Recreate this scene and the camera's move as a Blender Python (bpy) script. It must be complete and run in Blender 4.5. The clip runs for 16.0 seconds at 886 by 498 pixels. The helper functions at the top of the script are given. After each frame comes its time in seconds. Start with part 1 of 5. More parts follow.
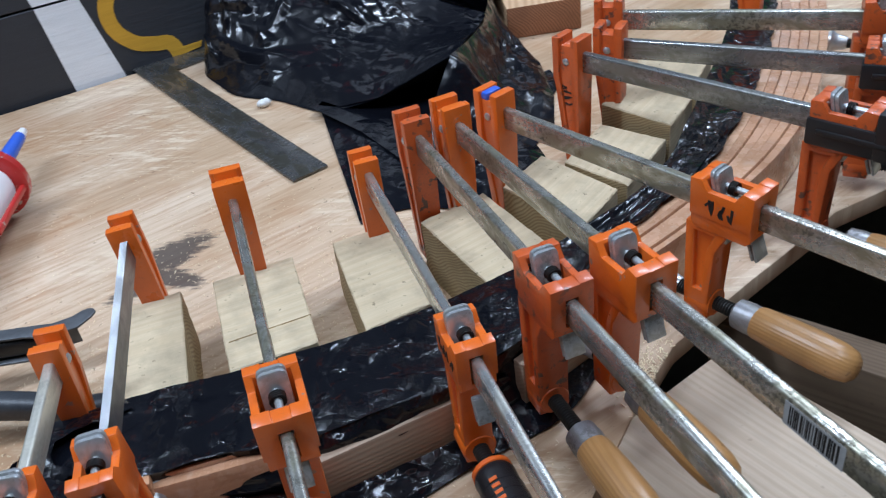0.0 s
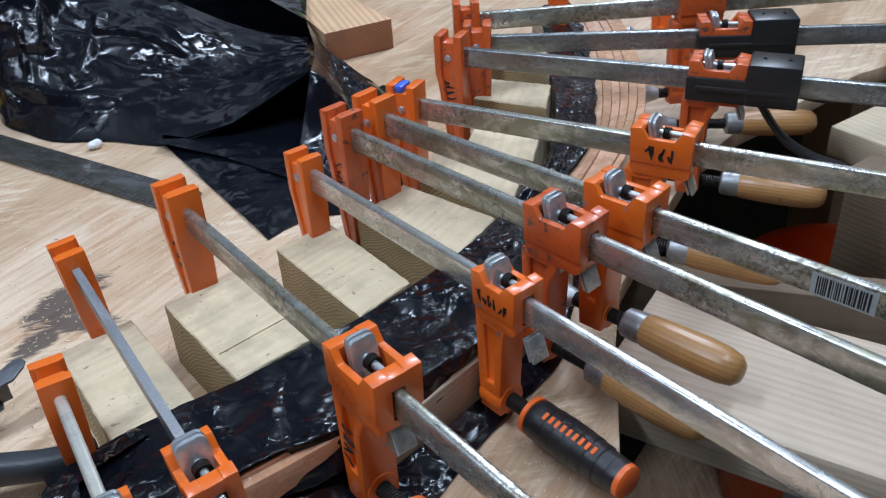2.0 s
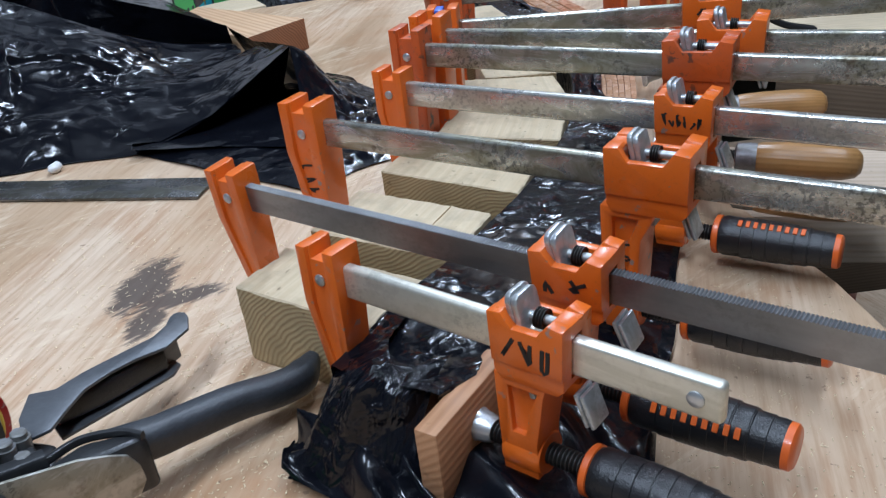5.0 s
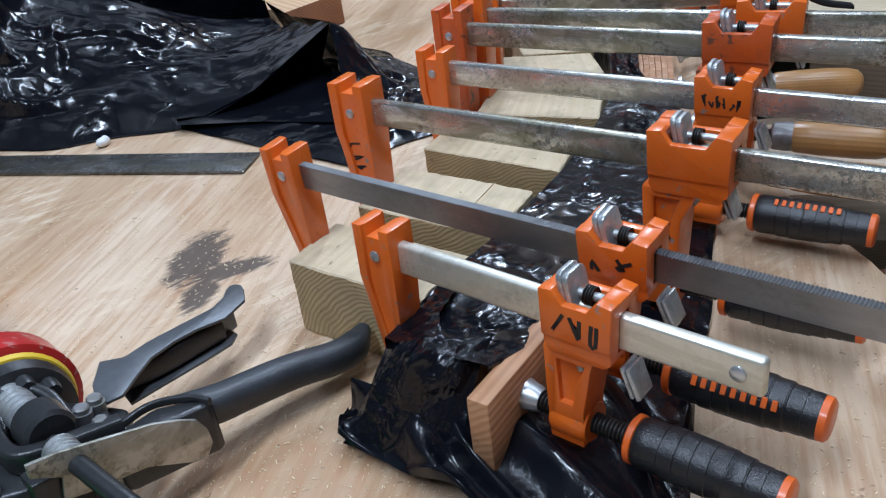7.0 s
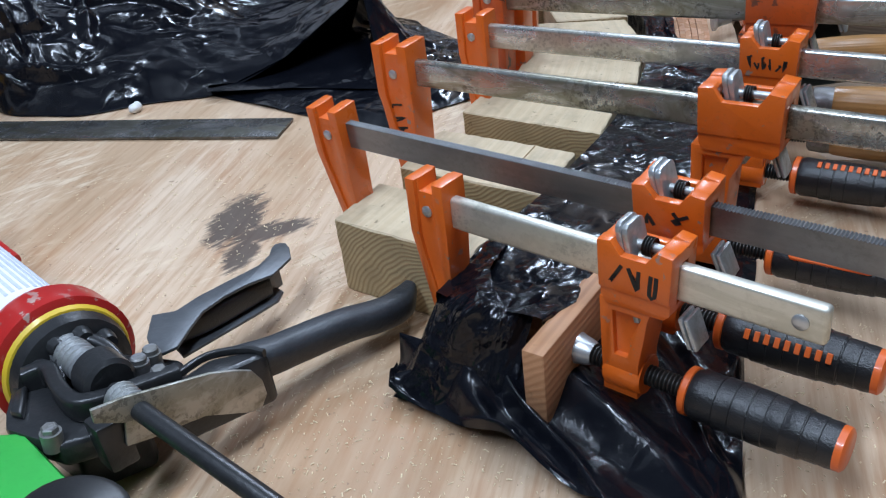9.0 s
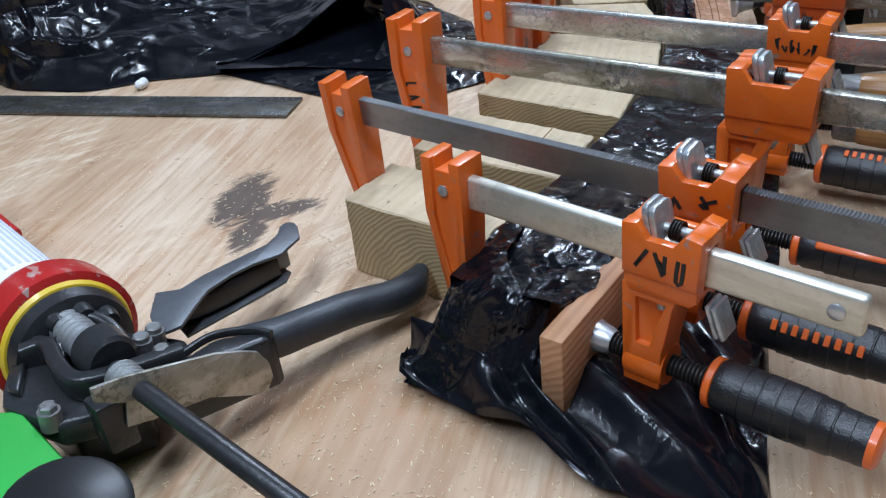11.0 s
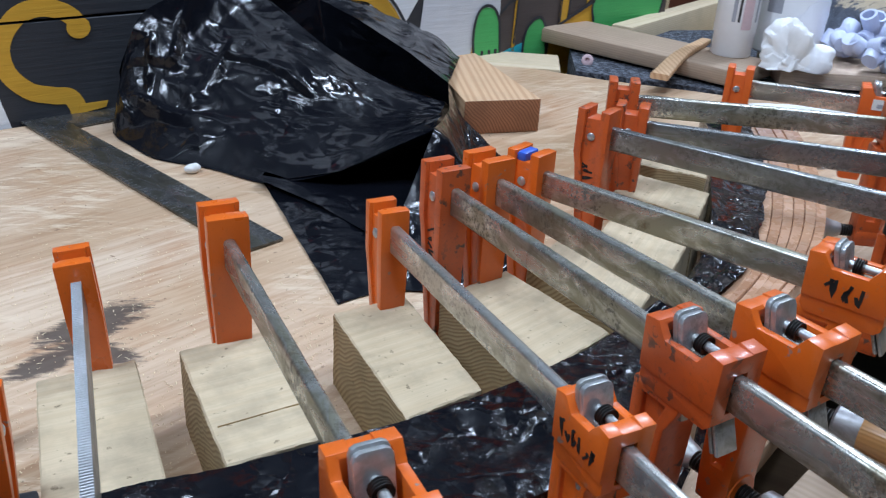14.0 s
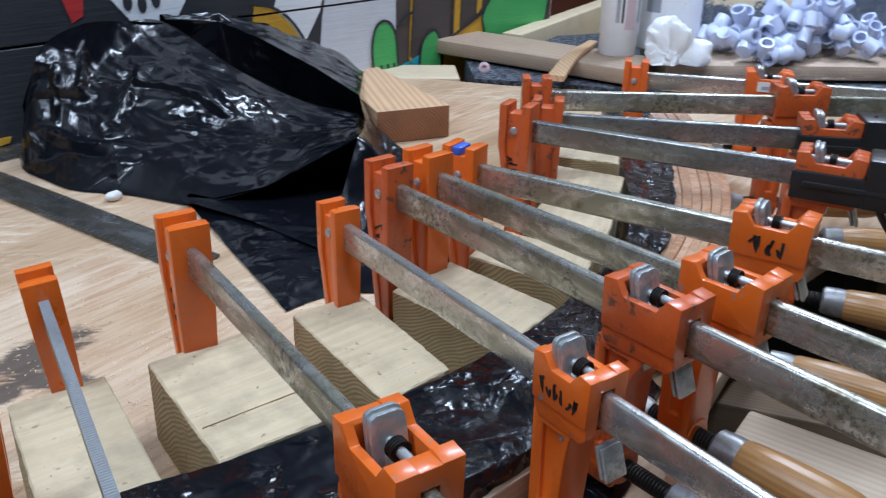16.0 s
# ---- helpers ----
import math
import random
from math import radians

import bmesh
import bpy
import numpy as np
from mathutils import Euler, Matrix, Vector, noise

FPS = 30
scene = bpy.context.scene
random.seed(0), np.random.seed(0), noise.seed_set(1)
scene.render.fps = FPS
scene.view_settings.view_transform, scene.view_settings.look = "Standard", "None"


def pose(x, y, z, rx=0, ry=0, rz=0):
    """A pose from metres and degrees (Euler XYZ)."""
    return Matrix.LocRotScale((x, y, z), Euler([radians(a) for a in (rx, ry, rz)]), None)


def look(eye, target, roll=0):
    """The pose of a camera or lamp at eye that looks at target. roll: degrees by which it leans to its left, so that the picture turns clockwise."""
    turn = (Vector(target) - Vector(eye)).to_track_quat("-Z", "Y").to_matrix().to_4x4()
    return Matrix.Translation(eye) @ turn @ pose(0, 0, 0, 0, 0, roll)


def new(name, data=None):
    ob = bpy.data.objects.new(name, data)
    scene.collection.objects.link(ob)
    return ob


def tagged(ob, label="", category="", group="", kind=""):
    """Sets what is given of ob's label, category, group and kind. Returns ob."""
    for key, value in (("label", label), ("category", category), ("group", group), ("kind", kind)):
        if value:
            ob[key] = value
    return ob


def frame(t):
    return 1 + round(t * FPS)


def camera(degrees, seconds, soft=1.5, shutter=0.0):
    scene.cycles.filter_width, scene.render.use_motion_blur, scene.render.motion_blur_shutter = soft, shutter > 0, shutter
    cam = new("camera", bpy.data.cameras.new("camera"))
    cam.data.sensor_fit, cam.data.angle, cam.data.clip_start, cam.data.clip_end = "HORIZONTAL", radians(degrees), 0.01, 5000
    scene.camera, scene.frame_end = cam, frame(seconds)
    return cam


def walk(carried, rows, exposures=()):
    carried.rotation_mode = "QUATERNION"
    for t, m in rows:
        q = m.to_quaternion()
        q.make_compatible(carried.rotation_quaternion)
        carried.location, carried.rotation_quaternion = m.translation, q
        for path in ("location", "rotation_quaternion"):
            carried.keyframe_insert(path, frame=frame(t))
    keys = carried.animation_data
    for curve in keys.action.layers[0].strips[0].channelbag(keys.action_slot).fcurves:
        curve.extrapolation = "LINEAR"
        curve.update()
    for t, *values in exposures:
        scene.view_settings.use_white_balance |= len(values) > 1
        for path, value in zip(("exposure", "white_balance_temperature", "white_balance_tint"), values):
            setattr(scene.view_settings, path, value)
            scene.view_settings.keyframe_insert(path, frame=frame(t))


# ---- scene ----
cam = camera(53.5, 16.0, soft=1.2, shutter=0.2)
PATH = [
    (0, (0.044, 0.058, 0.409), (-0.119, 1.688, -0.738), -8.0),
    (0.5, (-0.06, 0.068, 0.394), (0.144, 1.693, -0.754), -6.5),
    (1, (-0.106, 0.048, 0.395), (0.253, 1.649, -0.748), -4.6),
    (1.5, (-0.098, 0.021, 0.402), (0.205, 1.674, -0.682), -3.5),
    (2, (-0.139, 0.042, 0.386), (0.374, 1.642, -0.7), -3.8),
    (2.5, (-0.21, 0.081, 0.378), (0.514, 1.572, -0.741), -3.7),
    (3, (-0.228, 0.089, 0.369), (0.557, 1.561, -0.734), -5.1),
    (3.5, (-0.242, 0.092, 0.361), (0.503, 1.678, -0.603), -4.5),
    (4, (-0.3, 0.113, 0.327), (0.627, 1.683, -0.495), -7.1),
    (4.5, (-0.358, 0.113, 0.303), (0.686, 1.558, -0.604), -7.1),
    (5, (-0.397, 0.108, 0.294), (0.641, 1.521, -0.668), -7.1),
    (5.2, (-0.408, 0.104, 0.299), (0.615, 1.522, -0.673), -7.0),
    (7.5, (-0.419, 0.104, 0.309), (0.546, 1.524, -0.716), -7.8),
    (8, (-0.428, 0.103, 0.307), (0.528, 1.522, -0.729), -7.9),
    (8.5, (-0.439, 0.106, 0.305), (0.505, 1.525, -0.741), -7.9),
    (11, (-0.438, 0.124, 0.291), (0.488, 1.536, -0.78), -6.7),
    (11.5, (-0.402, 0.122, 0.311), (0.52, 1.538, -0.759), -5.3),
    (12, (-0.346, 0.124, 0.316), (0.562, 1.613, -0.663), -2.2),
    (12.5, (-0.269, 0.113, 0.327), (0.468, 1.723, -0.603), -1.1),
    (13, (-0.212, 0.122, 0.334), (0.421, 1.785, -0.579), 0.6),
    (13.5, (-0.172, 0.131, 0.323), (0.352, 1.84, -0.574), 2.4),
    (14, (-0.092, 0.139, 0.312), (0.166, 1.919, -0.563), 3.2),
    (14.5, (-0.046, 0.156, 0.289), (0.038, 1.969, -0.551), 3.1),
    (15, (-0.036, 0.163, 0.274), (0.024, 1.985, -0.548), 3.6),
    (15.5, (-0.077, 0.129, 0.28), (0.101, 1.946, -0.538), 3.9),
    (16, (-0.13, 0.117, 0.305), (0.366, 1.871, -0.518), 1.3),
]
walk(cam, [(t, look(eye, target, roll)) for t, eye, target, roll in PATH])

# ---- world and light ----
world = bpy.data.worlds.new("workshop_world")
scene.world = world
world.use_nodes = True
world.node_tree.nodes["Background"].inputs[0].default_value = (0.75, 0.85, 1.0, 1)
world.node_tree.nodes["Background"].inputs[1].default_value = 0.12


def unseen_ceiling_lamp(x, y, z, sx, sy, turn, watts, colour):
    data = bpy.data.lights.new("unseen_ceiling_lamp", "AREA")
    data.shape, data.size, data.size_y = "RECTANGLE", sx, sy
    data.energy, data.color = watts, colour
    ob = new("unseen_ceiling_lamp", data)
    ob.matrix_world = pose(x, y, z, 0, 0, turn)
    return ob


LAMP = (0.745, 0.905, 1.150)
# unseen ceiling tubes: the first set by the shadows, two added as fill
unseen_ceiling_lamp(0.95, 1.60, 1.62, 1.2, 0.09, 32, 30.0, LAMP)
unseen_ceiling_lamp(-1.0, 0.25, 1.62, 1.2, 0.09, 32, 27.5, LAMP)
unseen_ceiling_lamp(0.30, 0.20, 1.62, 1.2, 0.09, 32, 16.5, LAMP)
scene.view_settings.exposure = 0.0


# ---- materials ----
class Mat:
    """A node material with shortcuts for wiring."""

    def __init__(self, name):
        self.m = bpy.data.materials.new(name)
        self.m.use_nodes = True
        self.t = self.m.node_tree
        self.b = self.t.nodes["Principled BSDF"]
        self.co = self.n("ShaderNodeTexCoord").outputs["Object"]

    def n(self, kind, operation="", data_type="", blend_type="", feature="", rings_direction=""):
        node = self.t.nodes.new(kind)
        if operation:
            node.operation = operation
        if data_type:
            node.data_type = data_type
        if blend_type:
            node.blend_type = blend_type
        if feature:
            node.feature = feature
        if rings_direction:
            node.wave_type = "RINGS"
            node.rings_direction = rings_direction
        return node

    def wire(self, a, b):
        self.t.links.new(a, b)

    def val(self, sock, v):
        if hasattr(v, "links"):
            self.wire(v, sock)
        else:
            sock.default_value = v

    def scaled(self, scale, source=None, rot=(0, 0, 0)):
        mp = self.n("ShaderNodeMapping")
        self.wire(source or self.co, mp.inputs[0])
        mp.inputs["Scale"].default_value = scale
        mp.inputs["Rotation"].default_value = rot
        return mp.outputs[0]

    def noise(self, scale, vec=None, detail=4, rough=0.55, distort=0.0):
        nd = self.n("ShaderNodeTexNoise")
        self.wire(vec or self.co, nd.inputs["Vector"])
        nd.inputs["Scale"].default_value, nd.inputs["Detail"].default_value = scale, detail
        nd.inputs["Roughness"].default_value, nd.inputs["Distortion"].default_value = rough, distort
        return nd.outputs["Fac"]

    def ramp(self, fac, *stops):
        r = self.n("ShaderNodeValToRGB")
        self.wire(fac, r.inputs[0])
        while len(r.color_ramp.elements) < len(stops):
            r.color_ramp.elements.new(0.5)
        for e, (p, c) in zip(r.color_ramp.elements, stops):
            e.position = p
            e.color = (c, c, c, 1) if isinstance(c, (int, float)) else (*c, 1)
        return r.outputs[0]

    def mix(self, fac, a, b, blend="MIX"):
        x = self.n("ShaderNodeMix", data_type="RGBA", blend_type=blend)
        for i, v in ((0, fac), (6, a), (7, b)):
            if isinstance(v, tuple):
                v = (*v, 1)
            self.val(x.inputs[i], v)
        return x.outputs[2]

    def math(self, op, a, b=0.0):
        x = self.n("ShaderNodeMath", operation=op)
        self.val(x.inputs[0], a)
        self.val(x.inputs[1], b)
        return x.outputs[0]

    def bump(self, height, strength=0.3, dist=0.001, normal=None):
        x = self.n("ShaderNodeBump")
        x.inputs["Strength"].default_value, x.inputs["Distance"].default_value = strength, dist
        self.wire(height, x.inputs["Height"])
        if normal:
            self.wire(normal, x.inputs["Normal"])
        self.wire(x.outputs[0], self.b.inputs["Normal"])
        return x.outputs[0]

    def set(self, **values):
        names = {"color": "Base Color", "rough": "Roughness", "metal": "Metallic", "spec": "Specular IOR Level", "coat": "Coat Weight",
                 "coatrough": "Coat Roughness", "trans": "Transmission Weight", "ior": "IOR", "alpha": "Alpha"}
        for key, v in values.items():
            if isinstance(v, tuple):
                v = (*v, 1)
            self.val(self.b.inputs[names[key]], v)
        return self


def random_shift(mat, amount=7.0):
    """Object coordinates, shifted from one object to the next."""
    info = mat.n("ShaderNodeObjectInfo")
    add = mat.n("ShaderNodeVectorMath", operation="MULTIPLY_ADD")
    comb = mat.n("ShaderNodeCombineXYZ")
    for i in range(3):
        mat.wire(mat.math("MULTIPLY", info.outputs["Random"], amount * (1 + 0.37 * i)), comb.inputs[i])
    mat.wire(mat.co, add.inputs[0])
    add.inputs[1].default_value = (1, 1, 1)
    mat.wire(comb.outputs[0], add.inputs[2])
    return add.outputs[0], info.outputs["Random"]


def painted(name, colour, rough=0.3, chips=0.0, chip_colour=(0.25, 0.2, 0.17), dirt=0.25, coat=0.3):
    m = Mat(name)
    vec, rnd = random_shift(m)
    big, fine = m.noise(45, vec, 3), m.noise(420, vec, 4)
    dark = tuple(c * 0.62 for c in colour)
    col = m.mix(m.ramp(big, (0.35, 0.0), (0.75, dirt)), colour, dark)
    col = m.mix(m.ramp(fine, (0.58, 0.0), (0.72, dirt * 0.8)), col, tuple(c * 0.4 + 0.02 for c in colour))
    if chips:
        mask = m.math("MULTIPLY", m.ramp(m.noise(130, vec, 4, 0.6), (0.72 - chips, 0.0), (0.74 - chips, 0.9)), m.ramp(big, (0.4, 0.15), (0.6, 1.0)))
        col = m.mix(mask, col, chip_colour)
    r = m.ramp(big, (0.3, rough * 0.8), (0.8, min(1.0, rough * 1.6)))
    m.set(color=col, rough=r, coat=coat, coatrough=0.15)
    m.bump(m.noise(300, vec, 2), 0.12, 0.0006)
    return m.m


def steel(name, colour, rough, stain=0.5, rust=0.0, metal=0.7):
    """Mill steel: long streaks, cloudy olive tarnish in patches, fine dark pits and scratches."""
    m = Mat(name)
    vec, rnd = random_shift(m)
    streak = m.noise(1.0, m.scaled((6, 90, 90), vec), 5)
    cloud = m.noise(1.0, m.scaled((26, 70, 70), vec), 5, 0.62, 0.8)
    blot, fine = m.noise(75, vec, 5, 0.68), m.noise(500, vec, 3)
    dark = (colour[0] * 0.36, colour[1] * 0.34, colour[2] * 0.28)
    col = m.mix(m.ramp(streak, (0.45, 0.0), (0.75, 0.5)), colour, tuple(min(1, c * 1.4) for c in colour))
    col = m.mix(m.ramp(cloud, (0.47, 0.0), (0.56, stain)), col, (colour[0] * 0.62, colour[1] * 0.60, colour[2] * 0.48))
    col = m.mix(m.ramp(blot, (0.52, 0.0), (0.62, stain * 0.6)), col, dark)
    patch = m.ramp(m.noise(24, vec, 3), (0.46, 0.0), (0.58, 1.0))
    pits = m.math("MULTIPLY", patch, m.ramp(m.noise(360, vec, 4, 0.7), (0.50, 0.0), (0.57, 1.0)))
    pits = m.math("MULTIPLY", pits, stain * 0.8)
    col = m.mix(pits, col, (0.05, 0.040, 0.027))
    if rust:
        col = m.mix(m.ramp(m.noise(80, vec, 6, 0.7), (0.6, 0.0), (0.68, rust)), col, (0.15, 0.085, 0.035))
    r = m.math("ADD", m.ramp(cloud, (0.42, rough), (0.62, min(1, rough + 0.16))), m.math("MULTIPLY", pits, 0.15))
    m.set(color=col, metal=m.math("SUBTRACT", metal, m.math("MULTIPLY", pits, metal * 0.6)), rough=r)
    m.bump(m.math("ADD", m.math("MULTIPLY", fine, 0.3), m.math("MULTIPLY", pits, -0.3)), 0.2, 0.0005)
    return m.m


def plain(name, colour, rough=0.5, metal=0.0, grain=300, amount=0.3, bump=0.1):
    m = Mat(name)
    vec, rnd = random_shift(m)
    col = m.mix(m.ramp(m.noise(grain, vec, 4), (0.35, 0.0), (0.75, amount)), colour, tuple(c * 0.5 for c in colour))
    col = m.mix(m.ramp(m.noise(grain / 9, vec, 3), (0.4, 0.0), (0.7, amount * 0.7)), col, tuple(min(1, c * 1.3 + 0.01) for c in colour))
    m.set(color=col, rough=rough, metal=metal)
    m.bump(m.noise(grain * 1.5, vec, 3), bump, 0.0005)
    return m.m


def timber(name, light, dark, axis="x", ring=95, rough=0.6, wet=0.0, contrast=0.75, dirt=0.25):
    """Sawn wood: growth rings round the named axis, so that ends show arcs and sides show lines."""
    m = Mat(name)
    vec, rnd = random_shift(m, 0.12)
    squash = {"x": (0.06, 1, 1), "y": (1, 0.06, 1), "z": (1, 1, 0.06)}[axis]
    v = m.scaled(squash, vec)
    warp = m.n("ShaderNodeVectorMath", operation="ADD")
    wob = m.n("ShaderNodeTexNoise")
    m.wire(v, wob.inputs["Vector"])
    wob.inputs["Scale"].default_value = 18
    sc = m.n("ShaderNodeVectorMath", operation="SCALE")
    m.wire(wob.outputs["Color"], sc.inputs[0])
    sc.inputs["Scale"].default_value = 0.02
    m.wire(v, warp.inputs[0])
    m.wire(sc.outputs[0], warp.inputs[1])
    w = m.n("ShaderNodeTexWave", rings_direction=axis.upper())
    m.wire(warp.outputs[0], w.inputs["Vector"])
    w.inputs["Scale"].default_value, w.inputs["Distortion"].default_value = ring, 0.35
    w.inputs["Detail"].default_value = 2
    fibre = m.noise(1.0, m.scaled(tuple(30 if s < 1 else 700 for s in squash), vec), 4)
    col = m.mix(m.ramp(w.outputs["Fac"], (0.25, 0.0), (0.95, contrast)), light, dark)
    col = m.mix(m.ramp(fibre, (0.4, 0.0), (0.8, 0.5)), col, tuple(c * 0.72 for c in light))
    col = m.mix(m.ramp(m.noise(30, vec, 5, 0.6), (0.46, 0.0), (0.66, dirt * 0.8)), col, tuple(c * 0.55 for c in light))
    col = m.mix(m.ramp(m.noise(190, vec, 3), (0.66, 0.0), (0.74, dirt)), col, tuple(c * 0.35 for c in dark))
    m.set(color=col, rough=rough if not wet else m.ramp(m.noise(60, vec, 4), (0.4, rough), (0.55, wet)))
    h = m.mix(0.5, w.outputs["Fac"], fibre)
    m.bump(h, 0.3, 0.0006)
    if wet:
        m.set(coat=0.8, coatrough=0.08)
    return m.m


def plywood_top():
    m = Mat("plywood_top")
    rot = (0, 0, radians(-38))
    v = m.scaled((1, 1, 1), None, rot)
    broad = m.noise(1.0, m.scaled((2.2, 11, 1), v), 5, 0.6, 0.6)
    grain = m.noise(1.0, m.scaled((14, 170, 1), v), 5, 0.6)
    scuff = m.noise(1.0, m.scaled((22, 110, 1), None, (0, 0, radians(20))), 4, 0.7)
    col = m.ramp(broad, (0.30, (0.42, 0.265, 0.155)), (0.44, (0.57, 0.395, 0.255)), (0.56, (0.62, 0.455, 0.315)), (0.72, (0.74, 0.58, 0.43)))
    col = m.mix(m.ramp(grain, (0.43, 0.0), (0.74, 0.62)), col, (0.36, 0.20, 0.105))
    patch = m.math("MULTIPLY", m.ramp(m.noise(7, None, 3), (0.48, 0.0), (0.62, 1.0)), m.ramp(scuff, (0.5, 0.0), (0.60, 0.75)))
    col = m.mix(patch, col, (0.80, 0.66, 0.48))
    rusty = m.math("MULTIPLY", m.ramp(m.noise(9, m.scaled((1, 1, 1), None, (0, 0, 1.1)), 4, 0.6, 0.5), (0.47, 0.0), (0.70, 0.75)), m.ramp(grain, (0.35, 0.2), (0.65, 1.0)))
    col = m.mix(rusty, col, (0.42, 0.20, 0.09))
    specks = m.ramp(m.noise(190, None, 3), (0.69, 0.0), (0.72, 0.7))
    col = m.mix(specks, col, (0.22, 0.13, 0.08))
    # old dark glue stain, worn through along the grain
    sep = m.n("ShaderNodeSeparateXYZ")
    m.wire(m.co, sep.inputs[0])
    edge = m.math("MULTIPLY", m.math("SUBTRACT", m.noise(42, None, 5, 0.7), 0.5), 0.11)

    def blob(cx, cy, rx, ry, turn):
        c, s = math.cos(radians(turn)), math.sin(radians(turn))
        dx, dy = m.math("SUBTRACT", sep.outputs[0], cx), m.math("SUBTRACT", sep.outputs[1], cy)
        a = m.math("ADD", m.math("MULTIPLY", dx, c / rx), m.math("MULTIPLY", dy, s / rx))
        b = m.math("ADD", m.math("MULTIPLY", dx, -s / ry), m.math("MULTIPLY", dy, c / ry))
        r = m.math("SQRT", m.math("ADD", m.math("MULTIPLY", a, a), m.math("MULTIPLY", b, b)))
        return m.math("SUBTRACT", 1.0, r)

    one = m.math("MAXIMUM", blob(-0.247, 0.664, 0.050, 0.026, 45), blob(-0.240, 0.630, 0.042, 0.016, -18))
    one = m.math("MAXIMUM", one, blob(-0.266, 0.618, 0.030, 0.015, 48))
    worn = m.math("MULTIPLY", m.math("SUBTRACT", m.noise(1.0, m.scaled((40, 260, 1), None, (0, 0, radians(-62))), 5, 0.7), 0.42), 1.3)
    mask = m.ramp(m.math("ADD", m.math("SUBTRACT", one, worn), m.math("MULTIPLY", edge, 9.0)), (0.02, 0.0), (0.30, 0.85))
    col = m.mix(mask, col, (0.045, 0.036, 0.036))
    m.set(color=col, rough=m.ramp(broad, (0.3, 0.42), (0.7, 0.6)), spec=0.4)
    m.bump(m.mix(0.5, grain, scuff), 0.25, 0.0007)
    return m.m


def black_film(name, fine=1.0):
    """Thin glossy polythene: a soft sheen under a sharp clear gloss, with line wrinkles at two sizes."""
    m = Mat(name)
    vec, rnd = random_shift(m, 3)
    nz = m.n("ShaderNodeTexNoise")
    m.wire(vec, nz.inputs["Vector"])
    nz.inputs["Scale"].default_value = 16 * fine
    sc = m.n("ShaderNodeVectorMath", operation="SCALE")
    m.wire(nz.outputs["Color"], sc.inputs[0])
    sc.inputs["Scale"].default_value = 0.025 / fine
    bent = m.n("ShaderNodeVectorMath", operation="ADD")
    m.wire(vec, bent.inputs[0])
    m.wire(sc.outputs[0], bent.inputs[1])

    def facets(scale, stretch, turn):
        """Roof-like planes that meet in straight ridges and valleys."""
        vor = m.n("ShaderNodeTexVoronoi", feature="DISTANCE_TO_EDGE")
        m.wire(m.scaled(stretch, bent.outputs[0], (0.3, 0.2, turn)), vor.inputs["Vector"])
        vor.inputs["Scale"].default_value = scale
        return vor.outputs["Distance"]

    big = facets(12 * fine, (1, 0.45, 1), 0.6)
    small = facets(31 * fine, (0.5, 1.2, 1), -0.4)
    where = m.ramp(m.noise(22 * fine, vec, 2), (0.48, 0.0), (0.62, 1.0))
    soft = m.noise(34 * fine, vec, 3)
    tiny = m.noise(300 * fine, vec, 3, 0.6)
    dust = m.ramp(m.noise(900, vec, 2), (0.66, 0.0), (0.72, 0.25))
    sharp = fine >= 2
    m.set(color=m.mix(dust, (0.0045, 0.0052, 0.0080), (0.04, 0.04, 0.04)), rough=m.ramp(soft, (0.35, 0.13), (0.7, 0.24)), spec=0.32, coat=0.16, coatrough=0.05)
    b1 = m.bump(m.math("MULTIPLY", big, m.ramp(m.noise(11 * fine, vec, 2), (0.38, 0.25), (0.60, 1.0))), 1.0, 0.022 / fine if sharp else 0.012)
    b2 = m.bump(m.math("MULTIPLY", small, where), 1.0, 0.0105 / fine if sharp else 0.005, b1)
    b3 = m.bump(soft, 0.08, 0.004, b2)
    # beads of glue and grit that sparkle in patches
    beads = m.math("MULTIPLY", m.ramp(m.noise(420, vec, 3, 0.7), (0.50, 0.0), (0.66, 1.0)), m.ramp(m.noise(26, vec, 3), (0.50, 0.0), (0.64, 1.0)))
    b4 = m.bump(m.math("ADD", m.math("MULTIPLY", tiny, 0.12), beads), 0.38 if sharp else 0.18, 0.0007, b3)
    m.wire(b4, m.b.inputs["Coat Normal"])
    return m.m


ORANGE = painted("orange_enamel", (0.74, 0.135, 0.012), 0.32, 0.07)
ORANGE_DULL = painted("old_orange_enamel", (0.60, 0.10, 0.018), 0.38, 0.13, (0.06, 0.04, 0.03), 0.55)
ORANGE_PLASTIC = painted("orange_plastic", (0.78, 0.13, 0.015), 0.42, 0, dirt=0.15)
ORANGE_BUCKET = painted("orange_bucket_plastic", (0.72, 0.085, 0.015), 0.4, 0, dirt=0.1)
ZINC = steel("zinc_plate", (0.52, 0.54, 0.56), 0.30, 0.4)
BAR = steel("bar_steel", (0.54, 0.535, 0.49), 0.24, 0.85, 0.5, 0.8)
BAR_DARK = steel("dark_bar_steel", (0.30, 0.31, 0.315), 0.26, 0.6, 0.25, 0.8)
BAR_TOOTHED = steel("bright_toothed_steel", (0.27, 0.275, 0.285), 0.30, 0.15, 0.0, 0.9)
BAR_BRIGHT = steel("bright_bar_steel", (0.66, 0.66, 0.64), 0.22, 0.45, 0.0, 0.85)
BAR_PALE = steel("pale_zinc_bar", (0.68, 0.66, 0.58), 0.38, 0.25, 0.15)
SCREW = steel("black_screw_steel", (0.045, 0.043, 0.042), 0.38, 0.3, 0.15, 0.8)
